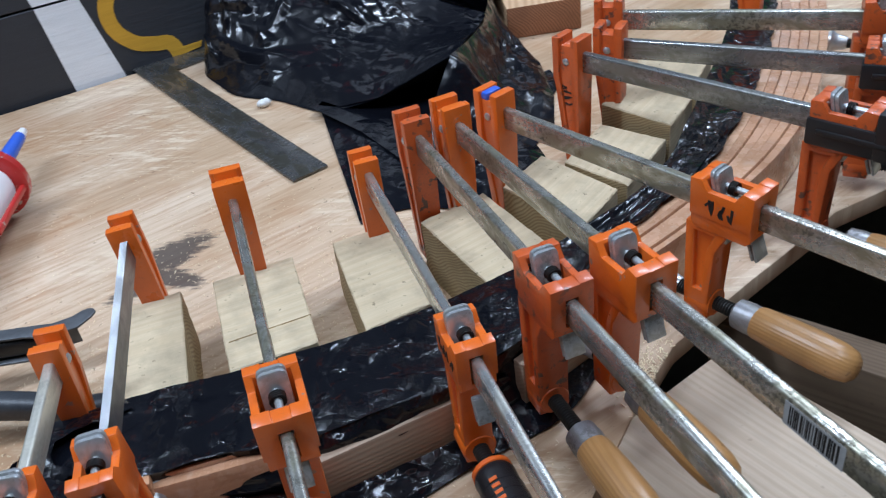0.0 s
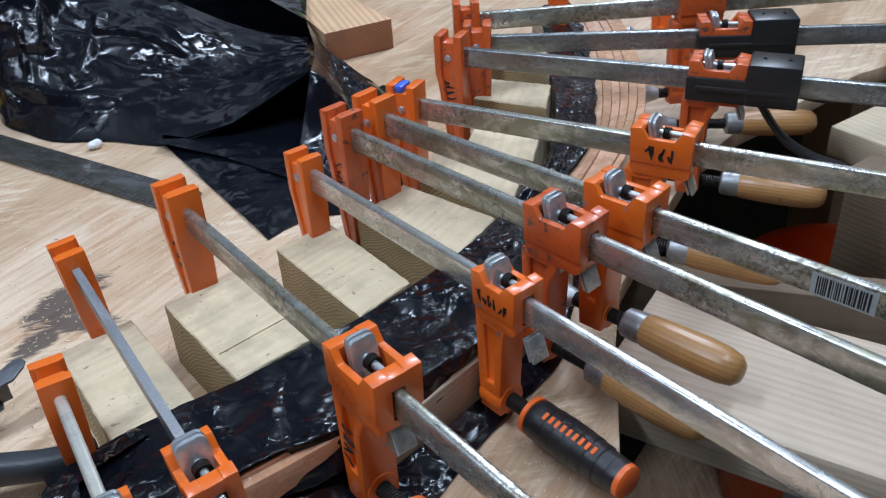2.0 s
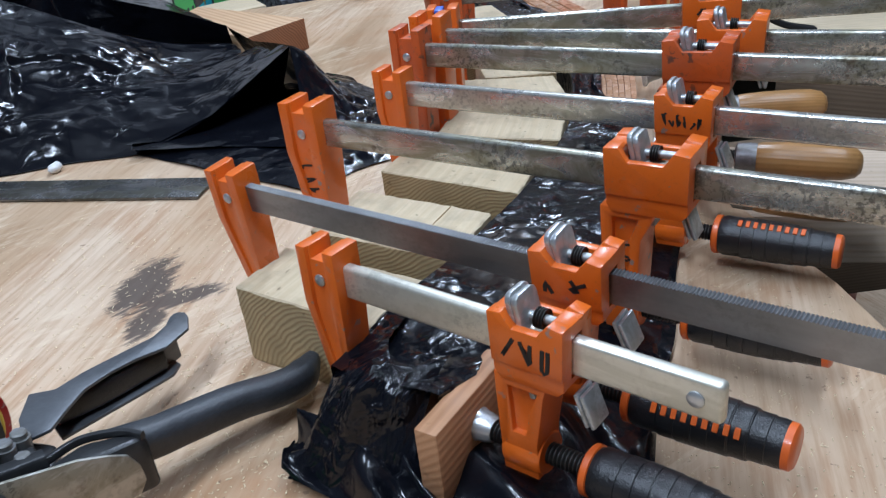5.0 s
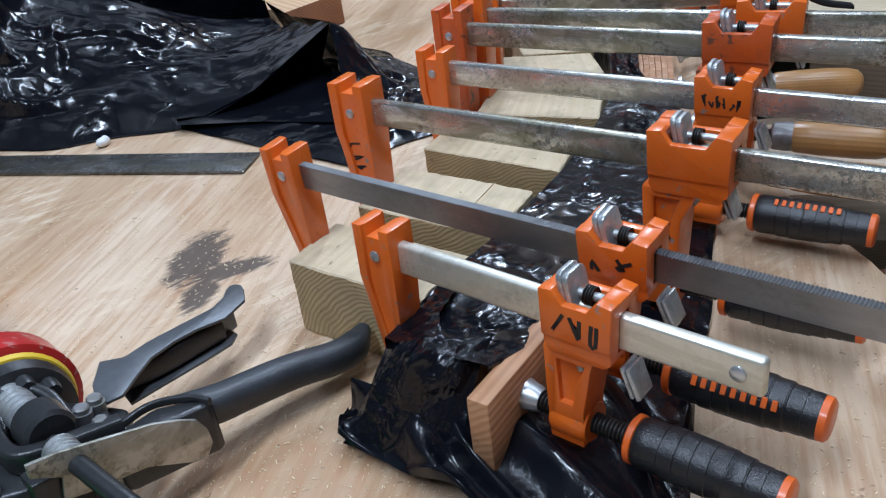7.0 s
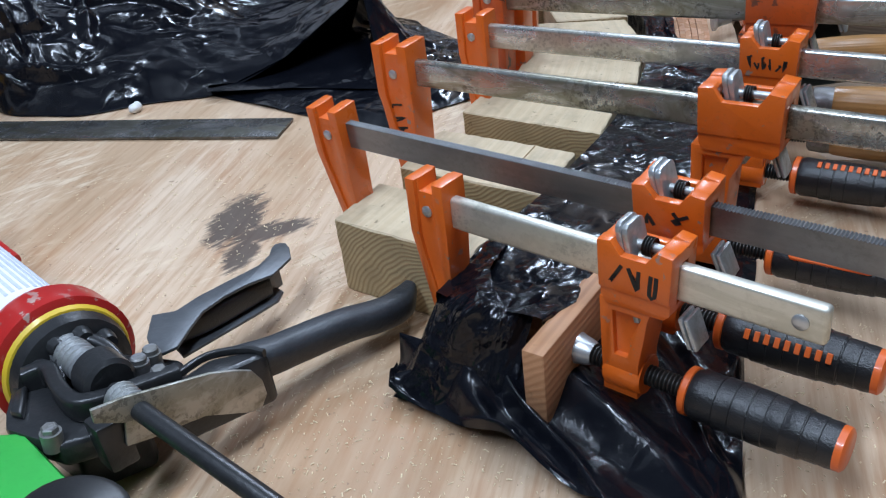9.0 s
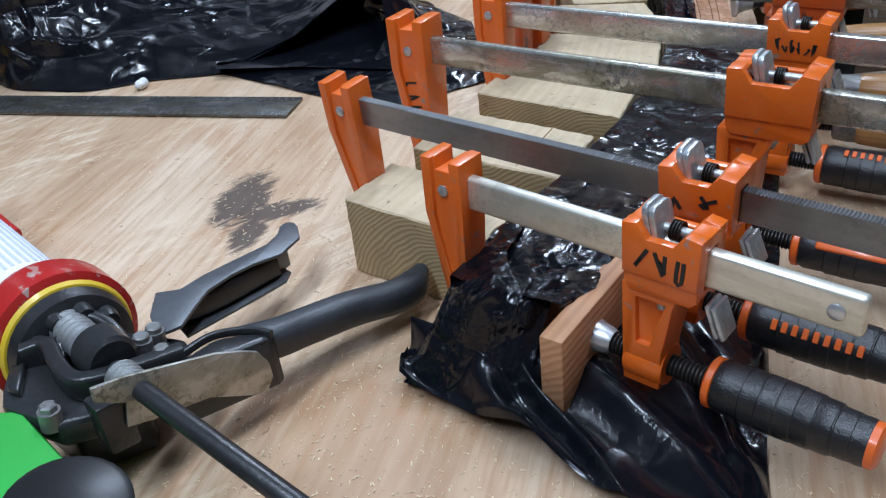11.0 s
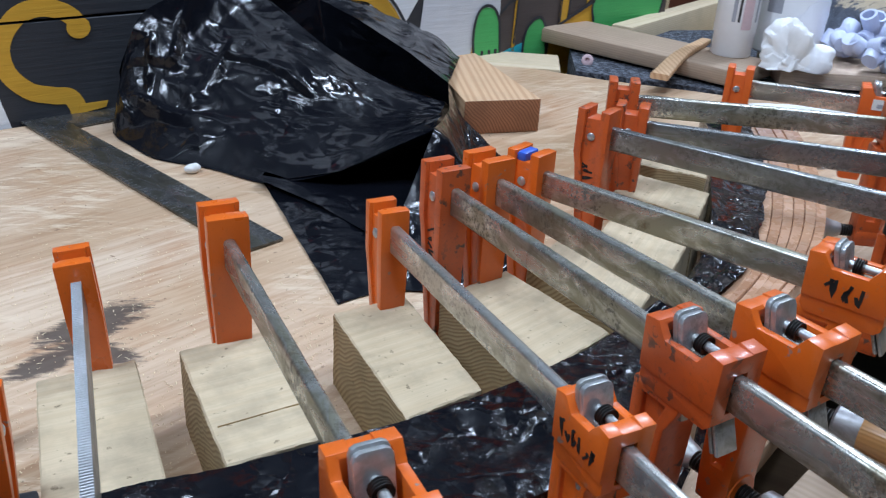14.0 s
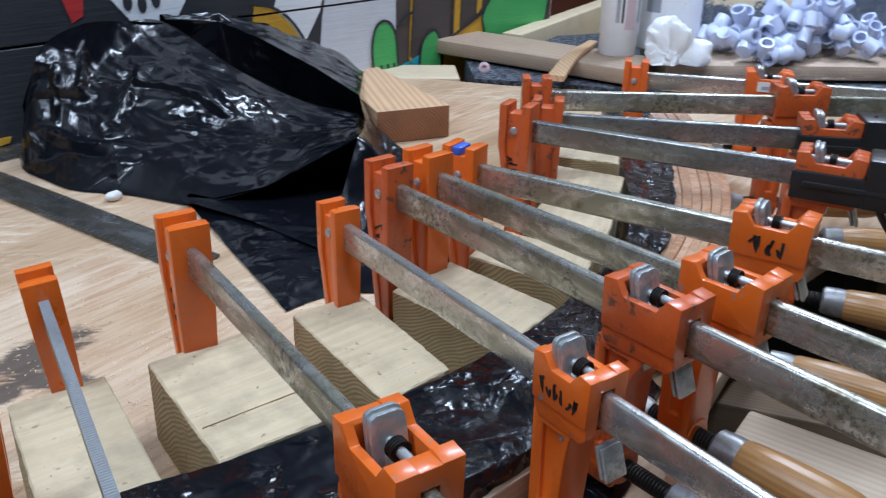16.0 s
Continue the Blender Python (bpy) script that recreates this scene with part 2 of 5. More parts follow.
FERRULE = steel("ferrule_steel", (0.30, 0.30, 0.31), 0.42, 0.5, 0.2)
SQUARE_STEEL = steel("dark_square_steel", (0.17, 0.168, 0.165), 0.22, 0.9, 0.5, 0.75)
BLACK_RUBBER = plain("black_rubber", (0.012, 0.012, 0.0135), 0.32, 0, 700, 0.5, 0.6)
DUSTY_RUBBER = plain("dusty_black_rubber", (0.034, 0.038, 0.044), 0.42, 0, 420, 0.7, 0.5)
PALE_PRINT = plain("pale_blue_print", (0.60, 0.64, 0.74), 0.5)
BLACK_PLASTIC = plain("black_plastic", (0.014, 0.014, 0.015), 0.36, 0, 400, 0.4, 0.15)
BLACK_CAST = plain("black_cast_metal", (0.030, 0.031, 0.033), 0.30, 0.2, 260, 0.6, 0.4)
GREY_CAST = plain("worn_grey_metal", (0.115, 0.122, 0.132), 0.42, 0.4, 200, 0.6, 0.3)
RED = painted("red_enamel", (0.50, 0.02, 0.018), 0.35, 0.12, (0.5, 0.4, 0.35))
YELLOW_RING = painted("yellow_plastic", (0.75, 0.5, 0.03), 0.45)
GREEN_TOOL = painted("green_plastic", (0.04, 0.42, 0.07), 0.35)
BLUE = painted("blue_plastic", (0.03, 0.12, 0.6), 0.4)
WHITE_TUBE = plain("white_plastic", (0.88, 0.88, 0.9), 0.35, 0, 90, 0.08, 0.05)
WHITE_CAP = plain("milky_plastic", (0.50, 0.54, 0.68), 0.35, 0, 120, 0.1, 0.05)
TISSUE = plain("white_tissue", (0.82, 0.82, 0.82), 0.9, 0, 150, 0.12, 0.5)
INK = plain("black_marker", (0.012, 0.011, 0.011), 0.6)
PRINT_GREY = plain("grey_print", (0.35, 0.36, 0.4), 0.6)
PRINT_BLUE = plain("blue_print", (0.03, 0.10, 0.45), 0.5)
PRINT_PINK = plain("pink_print", (0.62, 0.45, 0.47), 0.6)
LABEL_WHITE = plain("paper_label", (0.75, 0.75, 0.73), 0.6)
PINE = timber("pale_pine", (0.66, 0.525, 0.345), (0.50, 0.36, 0.20), "x", 70, 0.7, contrast=0.28, dirt=0.8)
PINE_END = timber("pine_end", (0.50, 0.375, 0.20), (0.25, 0.155, 0.07), "x", 125, 0.8, contrast=0.75, dirt=0.6)
CEDAR = timber("reddish_fir", (0.66, 0.43, 0.25), (0.40, 0.17, 0.07), "y", 48, 0.55, contrast=0.5)
CEDAR_END = timber("reddish_fir_end", (0.36, 0.15, 0.07), (0.20, 0.07, 0.03), "y", 95, 0.7, contrast=0.9, dirt=0.6)


def wet_fir():
    m = Mat("glue_wet_fir")
    rnd = m.n("ShaderNodeObjectInfo").outputs["Random"]
    col = m.ramp(rnd, (0.0, (0.50, 0.26, 0.145)), (0.5, (0.62, 0.36, 0.22)), (1.0, (0.56, 0.30, 0.17)))
    col = m.mix(m.ramp(m.noise(1.0, m.scaled((25, 25, 400)), 4), (0.4, 0.0), (0.75, 0.4)), col, (0.38, 0.17, 0.09))
    wetness = m.noise(70, None, 4, 0.6)
    m.set(color=m.mix(m.ramp(wetness, (0.56, 0.0), (0.68, 0.25)), col, (0.72, 0.58, 0.48)), rough=m.ramp(wetness, (0.4, 0.5), (0.55, 0.1)), coat=0.9, coatrough=0.06)
    m.bump(wetness, 0.5, 0.002)
    return m.m


FIR_WET = wet_fir()
PLANK = timber("grey_fir_plank", (0.60, 0.47, 0.35), (0.47, 0.34, 0.23), "x", 75, 0.65, contrast=0.5)
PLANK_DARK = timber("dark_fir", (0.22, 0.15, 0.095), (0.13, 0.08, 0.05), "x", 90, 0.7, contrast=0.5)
BROWN_BOARD = timber("brown_deck_board", (0.40, 0.29, 0.205), (0.30, 0.205, 0.14), "x", 90, 0.7, contrast=0.5)
STUD = timber("pale_stud", (0.62, 0.50, 0.34), (0.5, 0.37, 0.22), "x", 90, 0.7, contrast=0.5)
HANDLE_WOOD = timber("varnished_handle_wood", (0.46, 0.235, 0.085), (0.32, 0.145, 0.045), "x", 120, 0.34, contrast=0.4, dirt=0.6)
REDWOOD = plain("red_brown_paint", (0.12, 0.03, 0.018), 0.5, 0, 60, 0.4)
CONCRETE = plain("grey_green_concrete", (0.14, 0.155, 0.145), 0.8, 0, 40, 0.5, 0.3)


def matting():
    m = Mat("speckled_dark_matting")
    lumps = m.noise(150, None, 4, 0.7)
    col = m.ramp(lumps, (0.42, (0.018, 0.020, 0.026)), (0.52, (0.075, 0.085, 0.11)), (0.64, (0.17, 0.19, 0.225)))
    m.set(color=col, rough=0.9)
    m.bump(lumps, 1.0, 0.006)
    return m.m


CARPET = matting()
CAUL_RED = timber("red_softwood", (0.56, 0.29, 0.15), (0.36, 0.15, 0.065), "x", 90, 0.5, contrast=0.6)
PLATE_STEEL = steel("dull_plate_steel", (0.44, 0.43, 0.40), 0.4, 0.65, 0.3)
STICKER = plain("worn_sticker", (0.36, 0.365, 0.36), 0.45, 0, 120, 0.7)
SAWDUST = plain("sawdust", (0.84, 0.68, 0.45), 0.9, 0, 600, 0.3, 0.2)
FILM = black_film("black_film")
FILM_FINE = black_film("fine_wrinkled_black_film", 2.2)
TOP = plywood_top()
WALL_WHITE = plain("plain_wall", (0.42, 0.40, 0.37), 0.8, 0, 30, 0.15)
CEILING_WOOD = plain("dark_ceiling_boards", (0.10, 0.085, 0.07), 0.8, 0, 30, 0.3)


def mural(name, colour):
    m = Mat(name)
    brush = m.noise(1.0, m.scaled((12, 12, 260)), 5, 0.6)
    blot = m.noise(14, None, 4)
    col = m.mix(m.ramp(brush, (0.42, 0.0), (0.75, 0.35)), colour, tuple(c * 0.6 for c in colour))
    col = m.mix(m.ramp(blot, (0.45, 0.0), (0.7, 0.25)), col, tuple(min(1, c * 1.25 + 0.012) for c in colour))
    m.set(color=col, rough=0.55)
    m.bump(brush, 0.5, 0.0012)
    return m.m


M_BLACK = mural("black_wall_paint", (0.027, 0.030, 0.037))
M_WHITE = mural("white_wall_paint", (0.80, 0.82, 0.85))
M_GREY = mural("pale_grey_wall_paint", (0.60, 0.62, 0.67))
M_YELLOW = mural("yellow_wall_paint", (0.62, 0.33, 0.03))
M_GREEN = mural("green_wall_paint", (0.07, 0.42, 0.12))
M_BROWN = mural("brown_wall_paint", (0.075, 0.058, 0.055))
M_TEAL = mural("teal_wall_paint", (0.02, 0.36, 0.45))
M_RED = mural("red_wall_paint", (0.5, 0.03, 0.03))
M_BLUE = mural("blue_wall_paint", (0.13, 0.3, 0.75))


# ---- shape helpers ----
def part(name, bm, mat, parent=None, label="", m=None, smooth=40):
    """Links a bmesh as one mesh object, under a thing or part where one is given."""
    me = bpy.data.meshes.new(name)
    bmesh.ops.recalc_face_normals(bm, faces=bm.faces)
    bm.to_mesh(me)
    bm.free()
    for one in mat if isinstance(mat, (list, tuple)) else [mat]:
        me.materials.append(one)
    if smooth:
        me.shade_smooth()
        me.set_sharp_from_angle(angle=radians(smooth))
    ob = new(name, me)
    if parent:
        ob.parent = parent
    if m is not None:
        ob.matrix_local = m
    if label:
        ob["label"] = label
    return ob


def empty(name, m, label, category, group="", kind=""):
    ob = new(name)
    ob.empty_display_size = 0.02
    ob.matrix_world = m
    return tagged(ob, label, category, group, kind)


def add(bm, other, m=None):
    """Joins another bmesh into bm."""
    me = bpy.data.meshes.new("joint")
    if m is not None:
        other.transform(m)
    other.to_mesh(me)
    other.free()
    bm.from_mesh(me)
    bpy.data.meshes.remove(me)
    return bm


def box(x0, x1, y0, y1, z0, z1, bev=0.0, seg=2):
    bm = bmesh.new()
    bmesh.ops.create_cube(bm, size=1)
    bm.transform(Matrix.Translation(((x0 + x1) / 2, (y0 + y1) / 2, (z0 + z1) / 2)) @ Matrix.Diagonal((x1 - x0, y1 - y0, z1 - z0, 1)))
    if bev:
        bmesh.ops.bevel(bm, geom=bm.edges[:], offset=bev, segments=seg, affect="EDGES", profile=0.5)
    return bm


def prism(poly, y0, y1, bev=0.0, seg=2):
    """A polygon of (x, z), drawn out along y."""
    bm = bmesh.new()
    a = [bm.verts.new((x, y0, z)) for x, z in poly]
    b = [bm.verts.new((x, y1, z)) for x, z in poly]
    bm.faces.new(a)
    bm.faces.new(b[::-1])
    for i in range(len(poly)):
        j = (i + 1) % len(poly)
        bm.faces.new((a[j], a[i], b[i], b[j]))
    bmesh.ops.recalc_face_normals(bm, faces=bm.faces)
    if bev:
        bmesh.ops.bevel(bm, geom=bm.edges[:], offset=bev, segments=seg, affect="EDGES", profile=0.5)
    return bm


def slab(poly, z0, z1, bev=0.0):
    """A polygon of (x, y), drawn out along z."""
    bm = prism([(x, y) for x, y in poly], z0, z1, bev)
    bm.transform(Matrix(((1, 0, 0, 0), (0, 0, 1, 0), (0, 1, 0, 0), (0, 0, 0, 1))))
    bmesh.ops.recalc_face_normals(bm, faces=bm.faces)
    return bm


def carve(bm, cutters, bev=0.001, seg=2):
    """A solid less its cutters, with rounded edges, as one closed bmesh."""
    made = []
    for one in [bm] + cutters:
        me = bpy.data.meshes.new("solid")
        bmesh.ops.recalc_face_normals(one, faces=one.faces)
        one.to_mesh(me)
        one.free()
        made.append(new("solid", me))
    for c in made[1:]:
        cutter = made[0].modifiers.new("cut", "BOOLEAN")
        cutter.operation, cutter.solver, cutter.object = "DIFFERENCE", "EXACT", c
    if bev:
        b = made[0].modifiers.new("bevel", "BEVEL")
        b.width, b.segments, b.limit_method, b.angle_limit = bev, seg, "ANGLE", radians(32)
    done = bpy.data.meshes.new_from_object(made[0].evaluated_get(bpy.context.evaluated_depsgraph_get()))
    out = bmesh.new()
    out.from_mesh(done)
    bpy.data.meshes.remove(done)
    for ob in made:
        me = ob.data
        bpy.data.objects.remove(ob)
        bpy.data.meshes.remove(me)
    return out


def lathe(profile, seg=24, squash=1.0):
    """A profile of (x, r), turned round the x axis and capped."""
    bm = bmesh.new()
    rings = []
    for x, r in profile:
        rings.append([bm.verts.new((x, r * math.cos(2 * math.pi * i / seg), squash * r * math.sin(2 * math.pi * i / seg))) for i in range(seg)])
    for a, b in zip(rings, rings[1:]):
        for i in range(seg):
            j = (i + 1) % seg
            bm.faces.new((a[i], a[j], b[j], b[i]))
    bm.faces.new(rings[0][::-1])
    bm.faces.new(rings[-1])
    bmesh.ops.recalc_face_normals(bm, faces=bm.faces)
    return bm


def thread(x0, x1, r, pitch):
    pts, x = [], x0
    while x < x1:
        pts += [(x, r * 0.80), (x + pitch * 0.35, r), (x + pitch * 0.6, r)]
        x += pitch
    return lathe(pts + [(x1, r * 0.8)], 14)


def smooth_line(pts, steps=8):
    """Catmull-Rom through the points."""
    p = [Vector(q) for q in pts]
    p = [2 * p[0] - p[1]] + p + [2 * p[-1] - p[-2]]
    out = []
    for i in range(1, len(p) - 2):
        for k in range(steps):
            t = k / steps
            a, b, c, d = p[i - 1:i + 3]
            out.append(0.5 * (2 * b + (c - a) * t + (2 * a - 5 * b + 4 * c - d) * t * t + (3 * b - a - 3 * c + d) * t ** 3))
    return out + [p[-2]]


def sweep(line, section, flat=True, scale=None):
    """A closed section of (side, up) carried along a line of 3D points."""
    bm = bmesh.new()
    rings = []
    for i, q in enumerate(line):
        way = (line[min(i + 1, len(line) - 1)] - line[max(i - 1, 0)]).normalized()
        side = way.cross(Vector((0, 0, 1))).normalized()
        up = Vector((0, 0, 1)) if flat else side.cross(way).normalized()
        k = scale(i / (len(line) - 1)) if scale else (1, 1)
        rings.append([bm.verts.new(q + side * a * k[0] + up * b * k[1]) for a, b in section])
    n = len(section)
    for a, b in zip(rings, rings[1:]):
        for i in range(n):
            j = (i + 1) % n
            bm.faces.new((a[i], a[j], b[j], b[i]))
    bm.faces.new(rings[0][::-1])
    bm.faces.new(rings[-1])
    bmesh.ops.recalc_face_normals(bm, faces=bm.faces)
    return bm


def circle(rx, ry, n=14):
    return [(rx * math.cos(2 * math.pi * i / n), ry * math.sin(2 * math.pi * i / n)) for i in range(n)]


def rounded(w, h, r, n=4):
    out = []
    for cx, cy, a0 in ((w / 2 - r, h / 2 - r, 0), (-w / 2 + r, h / 2 - r, 90), (-w / 2 + r, -h / 2 + r, 180), (w / 2 - r, -h / 2 + r, 270)):
        out += [(cx + r * math.cos(radians(a0 + 90 * k / n)), cy + r * math.sin(radians(a0 + 90 * k / n))) for k in range(n + 1)]
    return out


def sheet(nu, nv, f):
    """A grid whose points are f(u, v), u and v from 0 to 1; f may return None to leave a hole."""
    bm = bmesh.new()
    grid = [[None] * (nv + 1) for _ in range(nu + 1)]
    for i in range(nu + 1):
        for j in range(nv + 1):
            p = f(i / nu, j / nv)
            if p is not None:
                grid[i][j] = bm.verts.new(p)
    for i in range(nu):
        for j in range(nv):
            q = (grid[i][j], grid[i + 1][j], grid[i + 1][j + 1], grid[i][j + 1])
            if all(v is not None for v in q):
                bm.faces.new(q)
    return bm


def facet(x, y, seed, size):
    """Height between -1 and 1 made of flat triangles: the planes and sharp folds of stiff film."""
    a = seed * 1.37
    u = (x * math.cos(a) - y * math.sin(a)) / size
    v = (x * math.sin(a) + y * math.cos(a)) / size
    u += 0.45 * noise.noise(Vector((u * 0.7, v * 0.7, seed)))
    v += 0.45 * noise.noise(Vector((v * 0.7, u * 0.7, seed + 5)))
    u += 0.5 * v
    i, j = math.floor(u), math.floor(v)
    f, g = u - i, v - j

    def h(p, q):
        return math.sin((p * 127.1 + q * 311.7 + seed * 74.7) * 43.7585) * 0.999

    if f + g < 1:
        return h(i, j) + f * (h(i + 1, j) - h(i, j)) + g * (h(i, j + 1) - h(i, j))
    return h(i + 1, j + 1) + (1 - f) * (h(i, j + 1) - h(i + 1, j + 1)) + (1 - g) * (h(i + 1, j) - h(i + 1, j + 1))


def crease(x, y, seed, size, sharp=1.0):
    """Crumple of stiff film: large flat facets, smaller ones on them, and a little soft swell."""
    soft = noise.noise(Vector((x / size * 0.8 + seed, y / size * 0.8, seed * 1.3)))
    return 0.50 * facet(x, y, seed, size) + 0.27 * facet(x, y, seed + 3, size * 0.47) + 0.25 * soft

# ---- the workshop shell ----
WALL0, WALL_TURN = Vector((-0.45, 1.06, 0)), math.degrees(math.atan2(0.37, 0.59))
WALL_M = pose(WALL0.x, WALL0.y, 0, 0, 0, WALL_TURN)  # local x along the mural wall, -y into the room
FLOOR_Z, CEIL_Z = -0.82, 1.70

tagged(part("floor", box(-2.6, 3.2, -2.2, 3.4, FLOOR_Z - 0.1, FLOOR_Z), CONCRETE), "grey-green concrete workshop floor", "floor", kind="structure")
tagged(part("ceiling", box(-2.6, 3.2, -2.2, 3.4, CEIL_Z, CEIL_Z + 0.1), CEILING_WOOD), "plain dark workshop ceiling", "ceiling", kind="structure")
tagged(part("wall_south", box(-2.6, 3.2, -2.3, -2.2, FLOOR_Z, CEIL_Z), WALL_WHITE), "plain grey workshop wall", "wall", kind="structure")
tagged(part("wall_west", box(-2.7, -2.6, -2.2, 3.4, FLOOR_Z, CEIL_Z), WALL_WHITE), "plain grey workshop wall", "wall", kind="structure")
tagged(part("wall_east", box(3.2, 3.3, -2.2, 3.4, FLOOR_Z, CEIL_Z), PLANK_DARK), "plain dark wooden workshop wall", "wall", kind="structure")
tagged(part("wall_north", box(-2.6, 3.2, 3.4, 3.5, FLOOR_Z, CEIL_Z), PLANK_DARK), "plain dark wooden workshop wall", "wall", kind="structure")

# mural wall of wide painted boards, with open joints between them
mural_wall = empty("wall_mural", WALL_M, "black board wall painted with bold white, yellow and green shapes", "wall", kind="structure")
JOINTS = [FLOOR_Z, -0.42, -0.16, 0.106, 0.372, 0.64, 0.91, 1.18, 1.45, CEIL_Z]
for lo, hi in zip(JOINTS, JOINTS[1:]):
    part("board", box(-2.2, 1.12, 0.0, 0.02, lo + 0.0012, hi - 0.0012, 0.001, 1), M_BLACK, mural_wall)
part("backing", box(-2.2, 1.12, 0.021, 0.06, FLOOR_Z, CEIL_Z), M_BLACK, mural_wall)


def paint(name, poly, mat, layer=1, parent=None):
    """A flat field of wall paint, cut through where it crosses the joints of the boards."""
    bm = prism(poly, -0.0007 * layer, 0.0004 - 0.0007 * layer)
    for z in JOINTS[1:-1]:
        for dz in (-0.0014, 0.0014):
            bmesh.ops.bisect_plane(bm, geom=bm.verts[:] + bm.edges[:] + bm.faces[:], plane_co=(0, 0, z + dz), plane_no=(0, 0, 1))
        dead = [f for f in bm.faces if abs(f.calc_center_median().z - z) < 0.0012]
        bmesh.ops.delete(bm, geom=dead, context="FACES")
    return part(name, bm, mat, mural_wall, smooth=0)


def band(pts, width, steps=6):
    """The outline of a stroke of the given width along points of (x, z)."""
    line = smooth_line([(x, 0, z) for x, z in pts], steps)
    left, right = [], []
    for i, q in enumerate(line):
        way = (line[min(i + 1, len(line) - 1)] - line[max(i - 1, 0)]).normalized()
        nrm = Vector((-way.z, 0, way.x)) * width / 2
        left.append(((q + nrm).x, (q + nrm).z))
        right.append(((q - nrm).x, (q - nrm).z))
    return left + right[::-1]


def oval(cx, cz, rx, rz, n=20, turn=0.0):
    c, s = math.cos(radians(turn)), math.sin(radians(turn))
    return [(cx + rx * math.cos(a) * c - rz * math.sin(a) * s, cz + rx * math.cos(a) * s + rz * math.sin(a) * c) for a in [2 * math.pi * i / n for i in range(n)]]


paint("white_field", [(-0.043, 0.104), (-0.02, -0.1), (0.05, -0.1), (0.031, 0.0), (0.008, 0.104), (-0.01, 0.2), (-0.03, 0.34), (-0.09, 0.34)], M_WHITE)
paint("yellow_field", band([(0.118, 0.094), (0.103, 0.111), (0.078, 0.119), (0.052, 0.111), (0.034, 0.085), (0.036, 0.056), (0.055, 0.034), (0.078, 0.026), (0.098, 0.019), (0.108, -0.02)], 0.0185), M_YELLOW)
paint("yellow_field", oval(0.113, 0.095, 0.0125, 0.011), M_YELLOW, 2)
paint("yellow_field", [(0.1, 0.002), (0.132, 0.006), (0.135, 0.013), (0.105, 0.013)], M_YELLOW, 2)
paint("red_field", [(0.205, 0.2), (0.214, 0.15), (0.222, 0.124), (0.235, 0.13), (0.24, 0.16), (0.25, 0.2)], M_RED)
paint("white_field", [(0.25, 0.30), (0.258, 0.19), (0.27, 0.145), (0.297, 0.112), (0.345, 0.106), (0.37, 0.14), (0.362, 0.17), (0.372, 0.2), (0.40, 0.26), (0.41, 0.30)], M_WHITE)
paint("black_field", band([(0.285, 0.158), (0.305, 0.168), (0.325, 0.160), (0.335, 0.175)], 0.016), M_BLACK, 2)
for u, v in ((0.29, 0.14), (0.308, 0.136), (0.326, 0.14), (0.318, 0.178)):
    paint("black_field", oval(u, v, 0.006, 0.010, 12), M_BLACK, 2)
paint("white_field", [(0.486, 0.085), (0.50, 0.12), (0.533, 0.2), (0.55, 0.3), (0.63, 0.3), (0.605, 0.19), (0.592, 0.175), (0.598, 0.155), (0.586, 0.138), (0.575, 0.1), (0.548, 0.062)], M_WHITE)
paint("yellow_field", band([(0.463, 0.108), (0.49, 0.102), (0.515, 0.082), (0.535, 0.055)], 0.020), M_YELLOW, 2)
paint("grey_field", [(0.56, -0.05), (0.578, 0.09), (0.592, 0.15), (0.63, 0.3), (0.735, 0.3), (0.722, 0.15), (0.722, 0.06), (0.69, -0.05)], M_GREY, 2)
paint("brown_field", [(0.69, -0.1), (0.722, 0.06), (0.722, 0.15), (0.735, 0.3), (1.118, 0.3), (1.118, -0.1)], M_BROWN)
paint("yellow_field", [(0.66, -0.05), (0.673, 0.03), (0.69, 0.0), (0.69, -0.05)], M_YELLOW, 3)
paint("green_field", [(0.68, -0.05), (0.671, 0.025), (0.676, 0.06), (0.69, 0.072), (0.708, 0.068), (0.72, 0.05), (0.724, 0.02), (0.73, -0.05)], M_GREEN, 4)
paint("teal_field", [(0.722, -0.05), (0.728, 0.0), (0.79, 0.016), (0.80, -0.05)], M_TEAL, 3)
paint("green_field", [(0.77, -0.05), (0.776, 0.022), (0.79, 0.042), (0.808, 0.046), (0.82, 0.03), (0.826, -0.05)], M_GREEN, 4)
paint("yellow_field", [(0.83, -0.05), (0.832, 0.025), (0.93, 0.062), (0.95, 0.02), (0.95, -0.05)], M_YELLOW, 3)
paint("yellow_field", [(0.75, 0.0), (0.756, 0.0), (0.768, 0.3), (0.76, 0.3)], M_YELLOW, 3)
paint("yellow_field", [(0.85, 0.03), (0.868, 0.04), (0.875, 0.3), (0.855, 0.3)], M_YELLOW, 3)
paint("yellow_field", [(0.91, 0.06), (0.922, 0.07), (0.93, 0.3), (0.915, 0.3)], M_YELLOW, 3)
paint("blue_field", oval(0.892, 0.118, 0.016, 0.014, 14), M_BLUE, 3)
paint("white_field", oval(0.874, 0.112, 0.011, 0.010, 12), M_WHITE, 4)
paint("blue_field", oval(0.95, 0.122, 0.02, 0.012, 14, 30), M_BLUE, 4)
paint("green_field", [(0.945, -0.05), (0.93, 0.03), (0.924, 0.058), (0.945, 0.084), (0.965, 0.1), (0.96, 0.15), (0.975, 0.25), (1.09, 0.25), (1.108, 0.16), (1.106, 0.06), (1.09, 0.0), (1.08, -0.05)], M_GREEN, 4)



def outline_stroke(pts, width=0.0042):
    paint("black_stroke", band(pts, width, 4), M_BLACK, 5)


